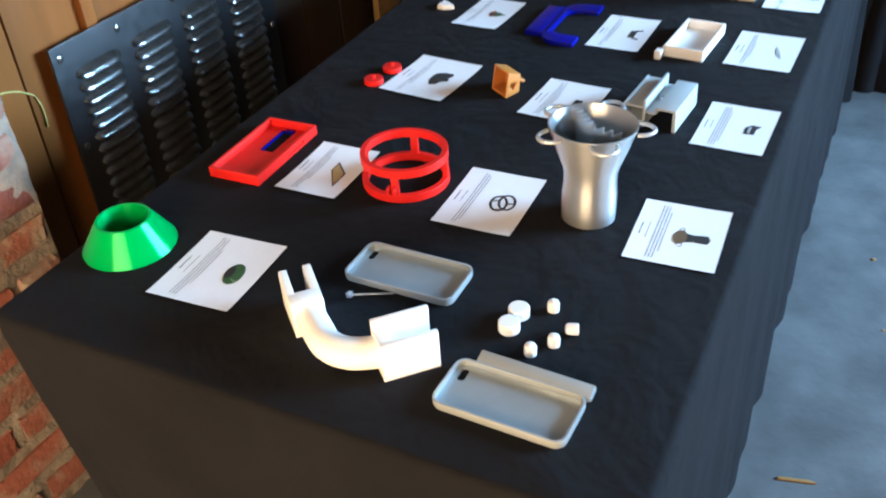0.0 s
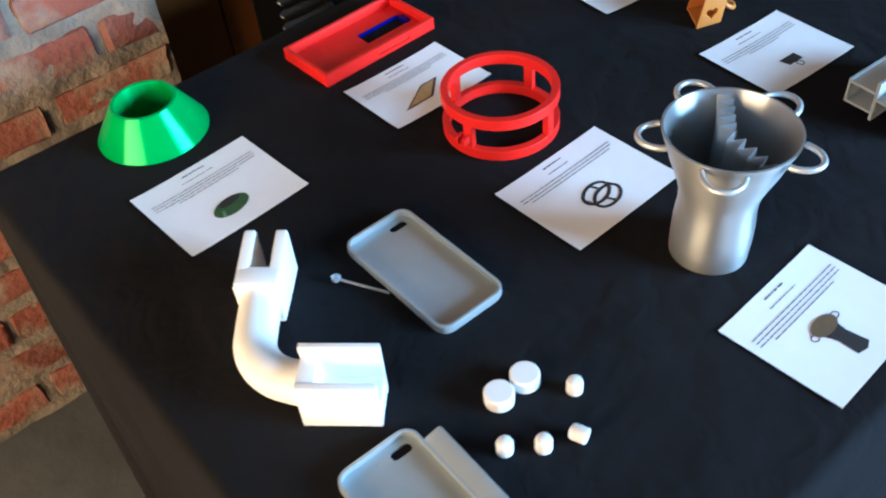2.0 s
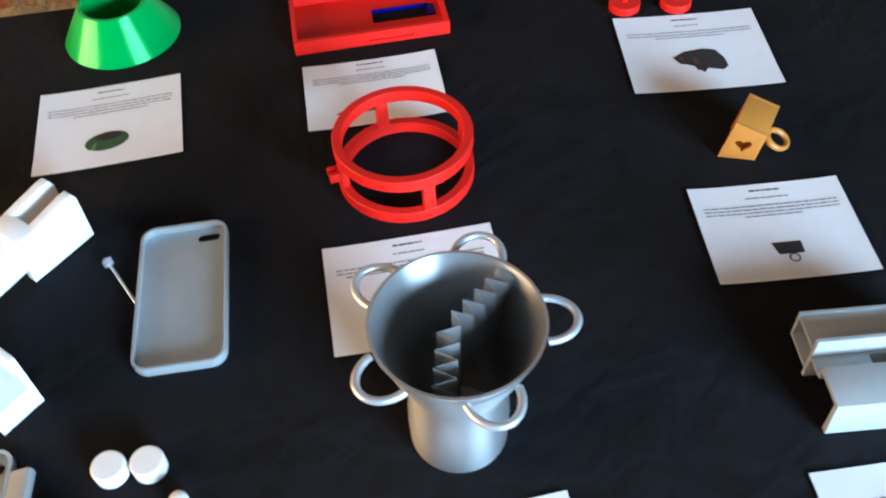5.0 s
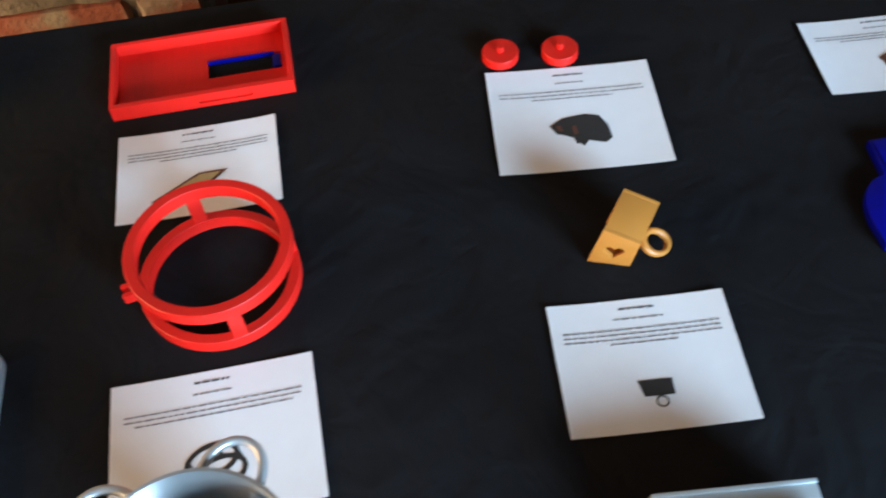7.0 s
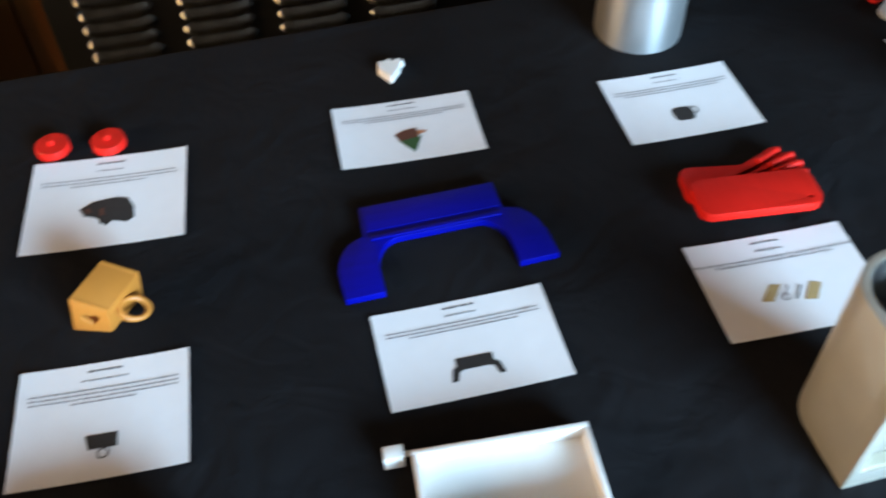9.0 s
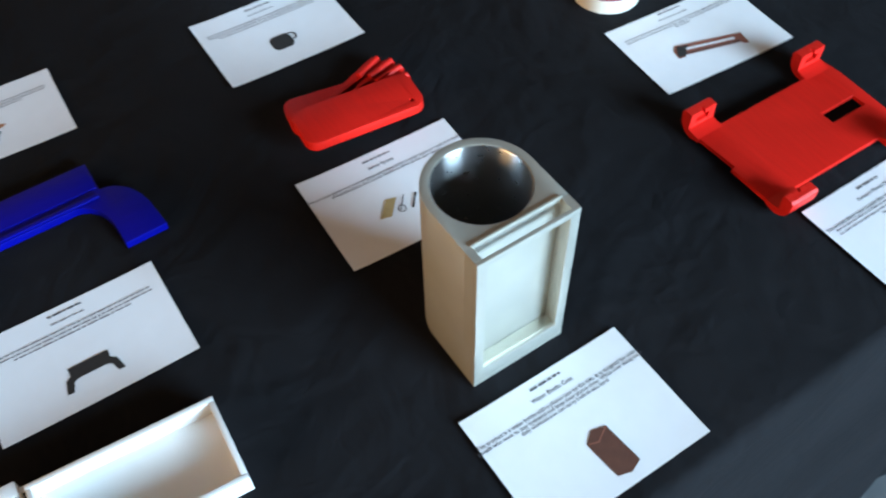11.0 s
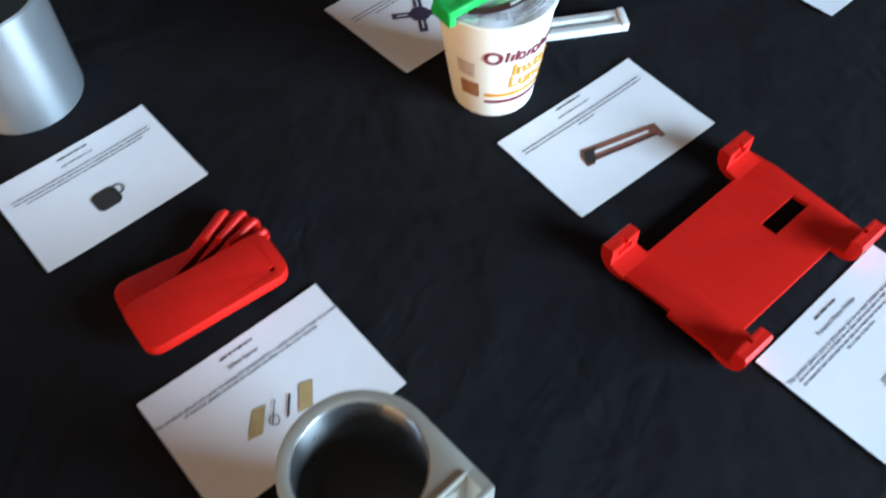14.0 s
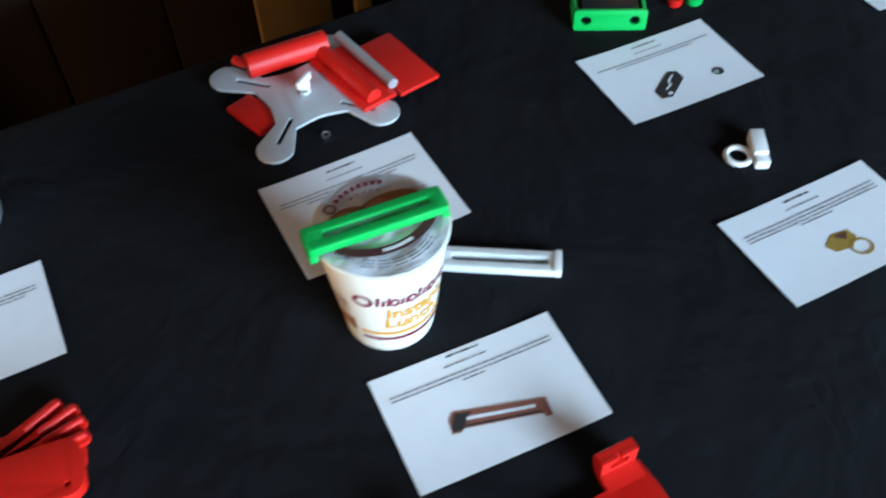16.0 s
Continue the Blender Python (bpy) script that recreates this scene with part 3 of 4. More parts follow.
card(0.3035, 0.6594, 0.1434, 0.1067, -1.6, "a grey phone case", [(P, BLACKPIC, [[(-0.022, -0.030), (0.010, -0.022), (0.026, -0.014), (-0.006, -0.018)]]), (D, GREYPIC, [[(-0.019, -0.028), (0.009, -0.0215), (0.023, -0.0150), (-0.006, -0.0190)]])], lines=3)
card(-0.1716, 0.9424, 0.1370, 0.1010, -1.4, "a black mug", [(P, BLACKPIC, [rrect(-0.013, -0.027, 0.008, -0.007, 0.006)]), (D, BLACKPIC, ringpoly(0.009, -0.014, 0.0048, 0.0055, 0.0015, 10))], lines=3)
card(0.0655, 0.9330, 0.1445, 0.1040, -2.6, "tan cutlery parts", [(P, TANPIC, [[(-0.030, -0.017), (-0.020, -0.019), (-0.007, -0.003), (-0.016, -0.001)], [(0.006, -0.022), (0.016, -0.024), (0.027, -0.008), (0.018, -0.005)]]), (D, BLACKPIC, stroke([(-0.011, -0.017), (-0.001, -0.004)], 0.0009) + stroke([(-0.001, -0.020), (0.009, -0.007)], 0.0016) + ringpoly(-0.009, -0.016, 0.0035, 0.004, 0.0008))], "Safety Spoon", ("This product allows the user to always be prepared for a quick snack or meal. It is made", "of durable plastic and can be reused as often as the user desires"), lines=2)
card(0.3151, 0.9206, 0.1385, 0.1010, -0.5, "a brown bottle case", [(P, BROWNPIC, [[(-0.006, -0.011), (0.003, -0.004), (0.014, -0.007), (0.017, -0.039), (0.007, -0.043), (-0.003, -0.040)]]), (D, RUSTPIC, stroke([(-0.005, -0.0115), (0.002, -0.014), (0.0135, -0.0075)], 0.001))], "Water Bottle Case", ("This product is a water bottle with a phone case on the side. It is designed for active", "people who want to stay hydrated and keep their phone close. While your doing your", "daily workout you can carry both in one hand"), lines=3)
card(0.3215, 1.2530, 0.1400, 0.1060, -0.3, "a grey phone stand", [(P, GREYPIC, [[(-0.020, -0.012), (0.030, -0.010), (0.034, -0.018), (0.030, -0.040), (0.022, -0.040), (0.022, -0.034), (-0.014, -0.034), (-0.015, -0.042), (-0.022, -0.042), (-0.024, -0.030)]]), (D, BLACKPIC, [rect(-0.018, -0.023, -0.014, -0.0215), [(-0.020, -0.036), (-0.015, -0.036), (-0.016, -0.043), (-0.021, -0.043)]]), (D, PAPER, [rect(-0.013, -0.0235, -0.006, -0.021)])], "Forearm Phone Holder", ("This product allows users to place their phone on their forearm securely for easy",), lines=4, last=0.2)
card(0.0644, 1.2648, 0.1462, 0.0969, -3.9, "a rust coloured clip", [(P, RUSTPIC, spin([[(-0.034, -0.011), (-0.030, -0.005), (0.037, -0.009), (0.038, -0.024), (0.033, -0.024), (0.032, -0.021), (-0.026, -0.0195), (-0.027, -0.022), (-0.034, -0.022)]], 0, -0.015, -11)), (D, PAPER, spin([[(-0.022, -0.0108), (0.028, -0.0128), (0.028, -0.0155), (-0.022, -0.0135)]], 0, -0.015, -11)), (D, BLACKPIC, spin([[(-0.033, -0.0165), (-0.029, -0.0070), (-0.016, -0.0080), (-0.020, -0.0100), (-0.026, -0.0205), (-0.033, -0.0205)]] + stroke([(-0.024, -0.0178), (0.031, -0.0192)], 0.0014), 0, -0.015, -11))], lines=3, last=0.1, up=0.007)
card(-0.1512, 1.2672, 0.1466, 0.1120, 0.0, "a dark four-armed plate", [(P, PURPLEPIC, spin(stroke([(-0.032, 0.011), (0.003, -0.025)], 0.0075) + stroke([(-0.031, -0.024), (0.002, 0.010)], 0.0075) + [ellipse(-0.0145, -0.007, 0.0095, 0.0095)], -0.0145, -0.007, 12)), (D, PAPER, spin(stroke([(-0.029, 0.008), (-0.022, 0.001)], 0.0014) + stroke([(0.000, -0.022), (-0.007, -0.0145)], 0.0014) + stroke([(-0.028, -0.021), (-0.021, -0.014)], 0.0014) + stroke([(-0.001, 0.007), (-0.008, 0.000)], 0.0014), -0.0145, -0.007, 12))], lines=3)
card(0.0625, 1.5860, 0.1545, 0.0960, -0.6, "a gold ring with a tag", [(P, GOLDPIC, [[(-0.016, -0.012), (-0.004, -0.004), (0.012, -0.006), (0.014, -0.014), (0.004, -0.022), (-0.012, -0.020)]]), (D, GOLDPIC, ringpoly(0.010, -0.025, 0.010, 0.0085, 0.0022)), (D, BROWNPIC, [[(-0.004, -0.006), (0.010, -0.0075), (0.004, -0.014)]])], lines=4, last=0.12)
card(-0.1642, 1.5950, 0.1460, 0.1010, -1.8, "two black key tags", [(P, BLACKPIC, [[(-0.030, -0.032), (-0.019, -0.034), (0.006, -0.016), (0.005, -0.005), (-0.003, -0.002), (-0.030, -0.020)], ellipse(0.040, -0.023, 0.006, 0.0055)]), (D, PAPER, stroke([(-0.019, -0.023), (-0.011, -0.019), (-0.010, -0.014), (-0.002, -0.008)], 0.0020) + [ellipse(-0.018, -0.029, 0.0024, 0.0022)]), (D, GREYPIC, [ellipse(0.038, -0.0235, 0.0028, 0.0026)])], lines=2)
card(-0.183, 1.905, 0.1440, 0.1040, -1.0, "a small dark part", [(P, BLACKPIC, [ellipse(0.0, -0.02, 0.012, 0.008)])], lines=3)

# ---- things on the table, from the near end ----


def cone():
    c = thing("funnel_ring", (-0.3387, -0.1882, TOP), 0, "bright green printed plastic funnel ring, wide end down", "funnel")
    part("flared_wall", lathe([(0.0598, 0.0), (0.0600, 0.0012), (0.0356, 0.0398), (0.0332, 0.0398), (0.0332, 0.0)], 96), GREEN_SILK, c, angle=30)
    part("inner_tube", lathe([(0.0330, 0.0), (0.0330, 0.0398), (0.0354, 0.0400), (0.0348, 0.0409), (0.0316, 0.0409), (0.0310, 0.0402), (0.0305, 0.0)], 96), GREEN_SILK, c, angle=30)


cone()


def red_tray():
    t = thing("phone_tray", (-0.3056, 0.0690, TOP), 1.2, "shallow red plastic tray with a slot cut in its floor", "tray")
    hx, hy, h = 0.0415, 0.0797, 0.0150
    part("tray_floor", prism(rect(-hx, -hy, hx, hy), 0.0, 0.003, [rect(-0.0105, 0.004, 0.0105, 0.0705)]), RED_FLAT, t)
    w = 0.0045
    part("side_wall", block((-hx + w / 2, 0, 0.003 + (h - 0.003) / 2), (w, 2 * hy, h - 0.003), 0.0006), RED, t)
    # front wall with a long shallow recess
    bm = prism(rect(-hy, 0.003, hy, h), -w / 2, w / 2, [rect(-0.004, 0.0045, 0.042, 0.0088)], 0.0)
    turn(bm, Matrix.Translation((hx - w / 2, 0, 0)) @ Matrix(((0, 0, 1, 0), (1, 0, 0, 0), (0, 1, 0, 0), (0, 0, 0, 1))))
    part("side_wall", bm, RED, t)
    part("recess", block((hx - w + 0.0012, 0.019, 0.0066), (0.0020, 0.046, 0.0043)), RED, t)
    for s in (-1, 1):
        part("end_wall", block((0, s * (hy - w / 2), 0.003 + (h - 0.003) / 2), (2 * hx - 2 * w, w, h - 0.003), 0.0006), RED, t)
    part("insert", join(block((-0.0093, 0.0345, 0.0028), (0.0024, 0.060, 0.0040), 0.0005), block((0.0015, 0.0665, 0.0028), (0.015, 0.0075, 0.0040), 0.0005)), BLUE, t, "dark blue insert edge")


red_tray()


def ring_holder():
    t = thing("ring_holder", (-0.0756, 0.0797, TOP), 14, "red printed plastic holder of two rings joined by four posts", "holder")
    for z in (0.0, 0.0375):
        part("ring", lathe([(0.0605, z + 0.0006), (0.0605, z + 0.0112), (0.0599, z + 0.0118), (0.0531, z + 0.0118), (0.0525, z + 0.0112), (0.0525, z + 0.0006), (0.0531, z), (0.0599, z)], 96), RED, t)
    for a in (0, 90, 180, 270):
        bm = block((0.0565, 0, 0.0247), (0.0068, 0.0105, 0.0264), 0.0008)
        part("post", turn(bm, pose(0, 0, 0, 0, 0, a)), RED, t)
    for s in (-0.0042, 0.0042):
        bm = block((0.0640, s, 0.0225), (0.0100, 0.0040, 0.0090), 0.001)
        part("clamp_tab", turn(bm, pose(0, 0, 0, 0, 0, -93)), RED, t)


ring_holder()


def handled_cup():
    t = thing("handled_cup", (0.1861, 0.0839, TOP), -5, "silver flared plastic cup with ring handles and zigzag strips", "cup")
    t.rotation_euler.x = radians(-1.4)  # the print leans a little
    outer = [(0.0325, 0.0), (0.0342, 0.0015), (0.0349, 0.020), (0.0346, 0.038), (0.0332, 0.054), (0.0333, 0.066), (0.0352, 0.076), (0.0395, 0.088), (0.0447, 0.102), (0.0505, 0.120), (0.0548, 0.1322), (0.0550, 0.1334)]
    inner = [(0.0530, 0.1334), (0.0485, 0.1205), (0.0425, 0.1025), (0.0373, 0.0885), (0.0330, 0.0765), (0.0312, 0.066), (0.0310, 0.054), (0.0322, 0.038), (0.0322, 0.006), (0.001, 0.005), (0.001, 0.0)]
    part("body", lathe(outer + inner, 96), SILVER, t, angle=50)
    for k in range(5):
        pts = [(0.0535 + 0.0200 * math.sin(a), 0.0162 * -math.cos(a), 0.1285) for a in (math.pi * i / 18 for i in range(19))]
        bm = turn(tube(pts, 0.0026, 12), pose(0, 0, 0, 0, 0, 90 + 72 * k))
        part("handle", bm, SATIN, t)

    def zigzag(p0, p1, amp, teeth, z0, z1):
        p0, p1 = Vector(p0), Vector(p1)
        d = p1 - p0
        nrm = Vector((-d.y, d.x)).normalized()
        pts = [p0 + d * (i / (2 * teeth)) + nrm * (amp if i % 2 else -amp) for i in range(2 * teeth + 1)]
        bm = bmesh.new()
        lo = [bm.verts.new((*(p * min(1.0, 0.0288 / p.length)), z0)) for p in pts]
        hi = [bm.verts.new((*(p * min(1.0, 0.0492 / p.length)), z1)) for p in pts]
        for i in range(len(pts) - 1):
            bm.faces.new((lo[i], lo[i + 1], hi[i + 1], hi[i]))
        bmesh.ops.solidify(bm, geom=bm.faces[:], thickness=0.0015)
        return bm

    part("zigzag_strip", zigzag((0.0500, -0.0120), (0.0010, -0.0050), 0.0072, 4, 0.067, 0.1310), SATIN, t, "folded zigzag strip", angle=20)
    part("zigzag_strip", zigzag((-0.0010, -0.0020), (-0.0400, 0.0365), 0.0068, 5, 0.067, 0.1310), SATIN, t, "folded zigzag strip", angle=20)


handled_cup()


def fillet(p0, k, p1, r, n=14):
    p0, k, p1 = Vector(p0), Vector(k), Vector(p1)
    a, b = (p0 - k).normalized(), (p1 - k).normalized()
    half = a.angle(b) / 2
    d = r / math.tan(half)
    c = k + (a + b).normalized() * (r / math.sin(half))
    s, e = k + a * d - c, k + b * d - c
    out = [p0]
    for i in range(n + 1):
        v = s.lerp(e, i / n).normalized() * r
        out.append(c + v)
    return out + [p1]


def bent_arm():
    t = thing("bent_arm", (0.0, 0.0, TOP), 0, "white bent plastic arm with a forked end and box clip", "arm")
    z = 0.024
    path = fillet((0.0800, -0.2662, z), (0.0340, -0.2935, z), (-0.0285, -0.2430, z), 0.046)
    part("bend", tube(path, 0.0175, 28), WHITE, t)
    # fork: a solid heel, then two tapering plates
    d, nrm = Vector((-0.72, 0.69)), Vector((0.69, 0.72))
    base = Vector((-0.0245, -0.2470))
    m = Matrix(((d.x, nrm.x, 0, base.x), (d.y, nrm.y, 0, base.y), (0, 0, 1, 0), (0, 0, 0, 1)))
    part("fork_heel", turn(block((0.008, 0, 0.0240), (0.020, 0.0365, 0.046), 0.002), m), WHITE, t)
    for s in (-1, 1):
        bm = prism([(-0.004, 0.001), (0.0585, 0.001), (0.0590, 0.046), (0.0560, 0.0525), (0.0490, 0.0525), (0.012, 0.0465), (-0.004, 0.045)], -0.0045, 0.0045, bev=0.0008)
        turn(bm, Matrix.Translation((0, s * 0.0140, 0)) @ Matrix(((1, 0, 0, 0), (0, 0, 1, 0), (0, 1, 0, 0), (0, 0, 0, 1))))
        part("fork_prong", turn(bm, m), WHITE, t)
    # box clip: a channel open upward, its far plate higher
    e, q = Vector((0.70, 0.715)), Vector((-0.715, 0.70))
    c = Vector((0.0985, -0.2512))
    m = Matrix(((e.x, q.x, 0, c.x), (e.y, q.y, 0, c.y), (0, 0, 1, 0), (0, 0, 0, 1)))
    part("clip_floor", turn(block((0, 0.0, 0.011), (0.0620, 0.030, 0.022), 0.001), m), WHITE, t)
    part("clip_plate", turn(block((0, 0.0160, 0.029), (0.0630, 0.0052, 0.058), 0.001), m), WHITE, t)
    part("clip_plate", turn(block((0, -0.0145, 0.0240), (0.0625, 0.0066, 0.048), 0.001), m), WHITE, t)
    part("clip_end", turn(block((-0.0240, 0.001, 0.0235), (0.0145, 0.027, 0.047), 0.001), m), WHITE, t)


bent_arm()


def phone_case(x0, y0, x1, y1, rz, label):
    cx, cy = (x0 + x1) / 2, (y0 + y1) / 2
    t = thing("phone_case", (cx, cy, TOP), rz, label, "phone case", "grey printed phone cases")
    hx, hy, r = (x1 - x0) / 2, (y1 - y0) / 2, 0.0125
    part("back", prism(rrect(-hx + 0.0005, -hy + 0.0005, hx - 0.0005, hy - 0.0005, r), 0.0, 0.0020, [rrect(-hx + 0.0080, hy - 0.0265, -hx + 0.0165, hy - 0.0080, 0.0035, 4)]), CASE_BACK, t)
    # low wall with a lip that curls in over the phone's edge
    outer = rrect(-hx, -hy, hx, hy, r, 8)
    rim = prism(outer, 0.0020, 0.0088, [rrect(-hx + 0.0018, -hy + 0.0018, hx - 0.0018, hy - 0.0018, r - 0.0018, 8)], 0.0005)
    part("rim", rim, CASE, t)
    lip = prism(rrect(-hx + 0.0002, -hy + 0.0002, hx - 0.0002, hy - 0.0002, r, 8), 0.0088, 0.0098, [rrect(-hx + 0.0027, -hy + 0.0027, hx - 0.0027, hy - 0.0027, r - 0.0025, 8)], 0.0004)
    part("lip", lip, CASE, t, "thin lip of the rim")
    # faint print seams across the inside
    for p, q in (((-0.030, -hy + 0.004), (-0.004, 0.002)), ((-0.004, 0.002), (hx - 0.012, hy - 0.010))):
        part("print_seam", sheet(stroke([p, q], 0.0006), 0.0022), CASE, t)
    return t


phone_case(-0.0430, -0.1508, 0.1010, -0.0783, -0.5, "grey plastic phone case lying open beside a small pin")
c2 = phone_case(0.1480, -0.3018, 0.2920, -0.2303, -1.8, "grey plastic phone case with a raised flap along one side")
part("flap", turn(block((0, 0, 0), (0.128, 0.0175, 0.0085), 0.003), pose(0.0105, 0.0425, 0.0075, 14, 0, -1)), CASE, c2, "rounded grey flap")


def little_screw():
    t = thing("ball_pin", (0.0, 0.0, TOP), 0, "small grey pin with a clear ball end beside a case", "pin")
    part("shaft", tube([(-0.0125, -0.1755, 0.0042), (0.0290, -0.1530, 0.0022)], 0.0013, 10), SILVER, t)
    bm = bmesh.new()
    bmesh.ops.create_icosphere(bm, subdivisions=1, radius=0.0052, matrix=Matrix.Translation((-0.0160, -0.1775, 0.0050)))
    part("ball", bm, CLEAR, t, "faceted clear ball", angle=5)


little_screw()
for x, y in ((0.1772, -0.1603), (0.1782, -0.1336)):
    single("plastic_puck", lathe([(0.0110, 0.0), (0.0120, 0.0008), (0.0122, 0.0114), (0.0117, 0.0124), (0.0107, 0.0130), (0.001, 0.0131)], 40, False), WHITE, (x, y, TOP), 0, "large round white printed plastic cap", "cap", "white caps", angle=25)
for k, (x, y) in enumerate(((0.2105, -0.1110), (0.2310, -0.1655), (0.2130, -0.1882))):
    single("peg", lathe([(0.0058, 0.0), (0.0066, 0.0006), (0.0067, 0.0105), (0.0058, 0.0130), (0.0035, 0.0142), (0.0005, 0.0145)], 32, False), WHITE, (x, y, TOP), 40 * k, "small white printed plastic peg standing on end", "peg", "small white pegs")
bm = lathe([(0.0058, 0.0), (0.0066, 0.0006), (0.0067, 0.0105), (0.0058, 0.0130), (0.0035, 0.0142), (0.0005, 0.0145)], 32, False)
single("peg", turn(bm, pose(0.007, -0.003, 0.0067, 0, -90, 20)), WHITE, (0.2425, -0.1352, TOP), 0, "small white printed plastic peg lying on its side", "peg", "small white pegs")

for x, y in ((-0.2692, 0.3334), (-0.2625, 0.3860)):
    k = thing("peg_disc", (x, y, TOP), 0, "small red plastic disc with a peg on top", "knob", "red knobs")
    part("disc", lathe([(0.0150, 0.0), (0.0161, 0.001), (0.0161, 0.0085), (0.0154, 0.0093), (0.001, 0.0093)], 48, False), RED, k)
    part("peg", lathe([(0.0034, 0.0085), (0.0034, 0.0138), (0.0026, 0.0145), (0.0005, 0.0145)], 20, False), RED, k)


def heart_box():
    t = thing("heart_box", (-0.0410, 0.3536, TOP), 0, "orange plastic box clip with a heart hole and ring", "clip")
    # u runs along the heart face, d to the back, w up; the box is a skewed wedge
    m = Matrix(((0.34, -0.82, 0, 0), (0.94, 0.60, 0, 0), (0, 0, 1, 0), (0, 0, 0, 1)))
    bl, br, tr, tl = (0.0, 0.0), (0.0320, 0.0), (0.0365, 0.0290), (0.0085, 0.0410)
    th, dep = 0.0030, 0.0420
    heart = []
    for i in range(30):
        a = 2 * math.pi * i / 30
        heart.append((0.0185 + 0.0075 * math.sin(a) ** 3, 0.0155 + 0.00047 * (13 * math.cos(a) - 5 * math.cos(2 * a) - 2 * math.cos(3 * a) - math.cos(4 * a))))
    upright = Matrix(((1, 0, 0, 0), (0, 0, 1, 0), (0, 1, 0, 0), (0, 0, 0, 1)))

    def plate(name, poly, d0, d1, holes=()):
        part(name, turn(turn(prism(poly, d0, d1, holes, 0.0004), upright), m), ORANGE, t)

    plate("front_face", [bl, br, tr, tl], 0.0, th, [heart])
    plate("back_face", [bl, br, tr, tl], dep - th, dep)
    plate("bottom_face", [(0.001, 0.0), (0.0320, 0.0), (0.0325, th), (0.0015, th)], th, dep - th)
    plate("side_face", [(0.0295, th), (0.0325, th), (0.0365, 0.0290), (0.0335, 0.0275)], th, dep - th)
    plate("top_face", [(0.0335, 0.0275), (0.0365, 0.0290), (0.0085, 0.0410), (0.0080, 0.0380)], th, dep - th)
    pts = [(0.0440 + 0.0092 * math.cos(a), 0.0160 + 0.0098 * math.sin(a), 0.0130 - 0.006 * math.cos(a)) for a in (2 * math.pi * i / 32 for i in range(32))]
    part("ring", turn(tube(pts, 0.0027, 12, True), m), ORANGE, t)


heart_box()


def bracket():
    t = thing("slot_bracket", (0.1540, 0.3395, TOP), -4.5, "grey plastic bracket with a square channel, fin and slot", "bracket")
    L = 0.101
    # cross-section in x and z, drawn along y
    def run(poly, y0, y1, bev=0.0006):
        bm = prism(poly, y0, y1, bev=bev)
        return turn(bm, Matrix(((1, 0, 0, 0), (0, 0, 1, 0), (0, 1, 0, 0), (0, 0, 0, 1))))
    part("channel_wall", run(rect(0.0, 0.010, 0.0028, 0.0345), 0, L), GREY, t)
    part("channel_floor", run(rect(0.0, 0.0072, 0.0330, 0.010), 0, L), GREY, t)
    part("channel_top", run(rect(0.0028, 0.0300, 0.0300, 0.0330), 0, L), GREY, t)
    part("fin", run(rect(0.0300, 0.0100, 0.0338, 0.0440), 0, L), GREY, t)
    bm = prism(rect(0.0338, 0.0, 0.0480, L), 0.0235, 0.0262, [rect(0.0355, 0.040, 0.0460, 0.058)])
    part("groove_floor", bm, GREY, t)
    part("cover", run(rect(0.0480, 0.0315, 0.0790, 0.0350), 0, L), GREY, t)
    part("cover_lip", run(rect(0.0480, 0.0235, 0.0505, 0.0315), 0, L), GREY, t)
    part("front_wall", run([(0.0752, 0.0), (0.0805, 0.0), (0.0795, 0.0350), (0.0752, 0.0315)], 0, L), GREY, t)
    part("inner_wall", run(rect(0.0302, 0.0, 0.0335, 0.0072), 0, L), GREY, t)


bracket()


def blue_arch():
    t = thing("arch_clip", (0, 0, TOP), 0, "dark blue printed plastic arch with a flat bar, lying flat", "clip")
    left = [(-0.0065, 0.6060), (-0.0065, 0.5725), (-0.0300, 0.5715)] + [(-0.030 - 0.041 * math.sin(a), 0.6000 - 0.0285 * math.cos(a)) for a in (math.pi / 2 * i / 8 for i in range(1, 8))] + [(-0.0715, 0.6000)]
    top = [(-0.1070, 0.6025), (-0.1070, 0.7275), (-0.0735, 0.7270)]
    right = [(-0.030 - 0.043 * math.cos(a), 0.7285 + 0.0285 * math.sin(a)) for a in (math.pi / 2 * i / 8 for i in range(1, 9))] + [(-0.0090, 0.7585), (-0.0085, 0.7235)]
    inner = [(-0.030 - 0.0335 * math.sin(a), 0.7010 + 0.0225 * math.cos(a)) for a in (math.pi / 2 * i / 8 for i in range(0, 9))] + [(-0.030 - 0.0335 * math.cos(a), 0.6300 - 0.0235 * math.sin(a)) for a in (math.pi / 2 * i / 8 for i in range(0, 9))]
    part("arch", prism(left + top + right + inner, 0.0, 0.0075, bev=0.0006), BLUE, t)
    part("ridge", block((-0.0665, 0.665, 0.0086), (0.0045, 0.118, 0.0022), 0.0008), BLUE, t)
    part("bar", block((-0.0905, 0.665, 0.0081), (0.030, 0.121, 0.0012), 0.0005), BLUE, t)


blue_arch()


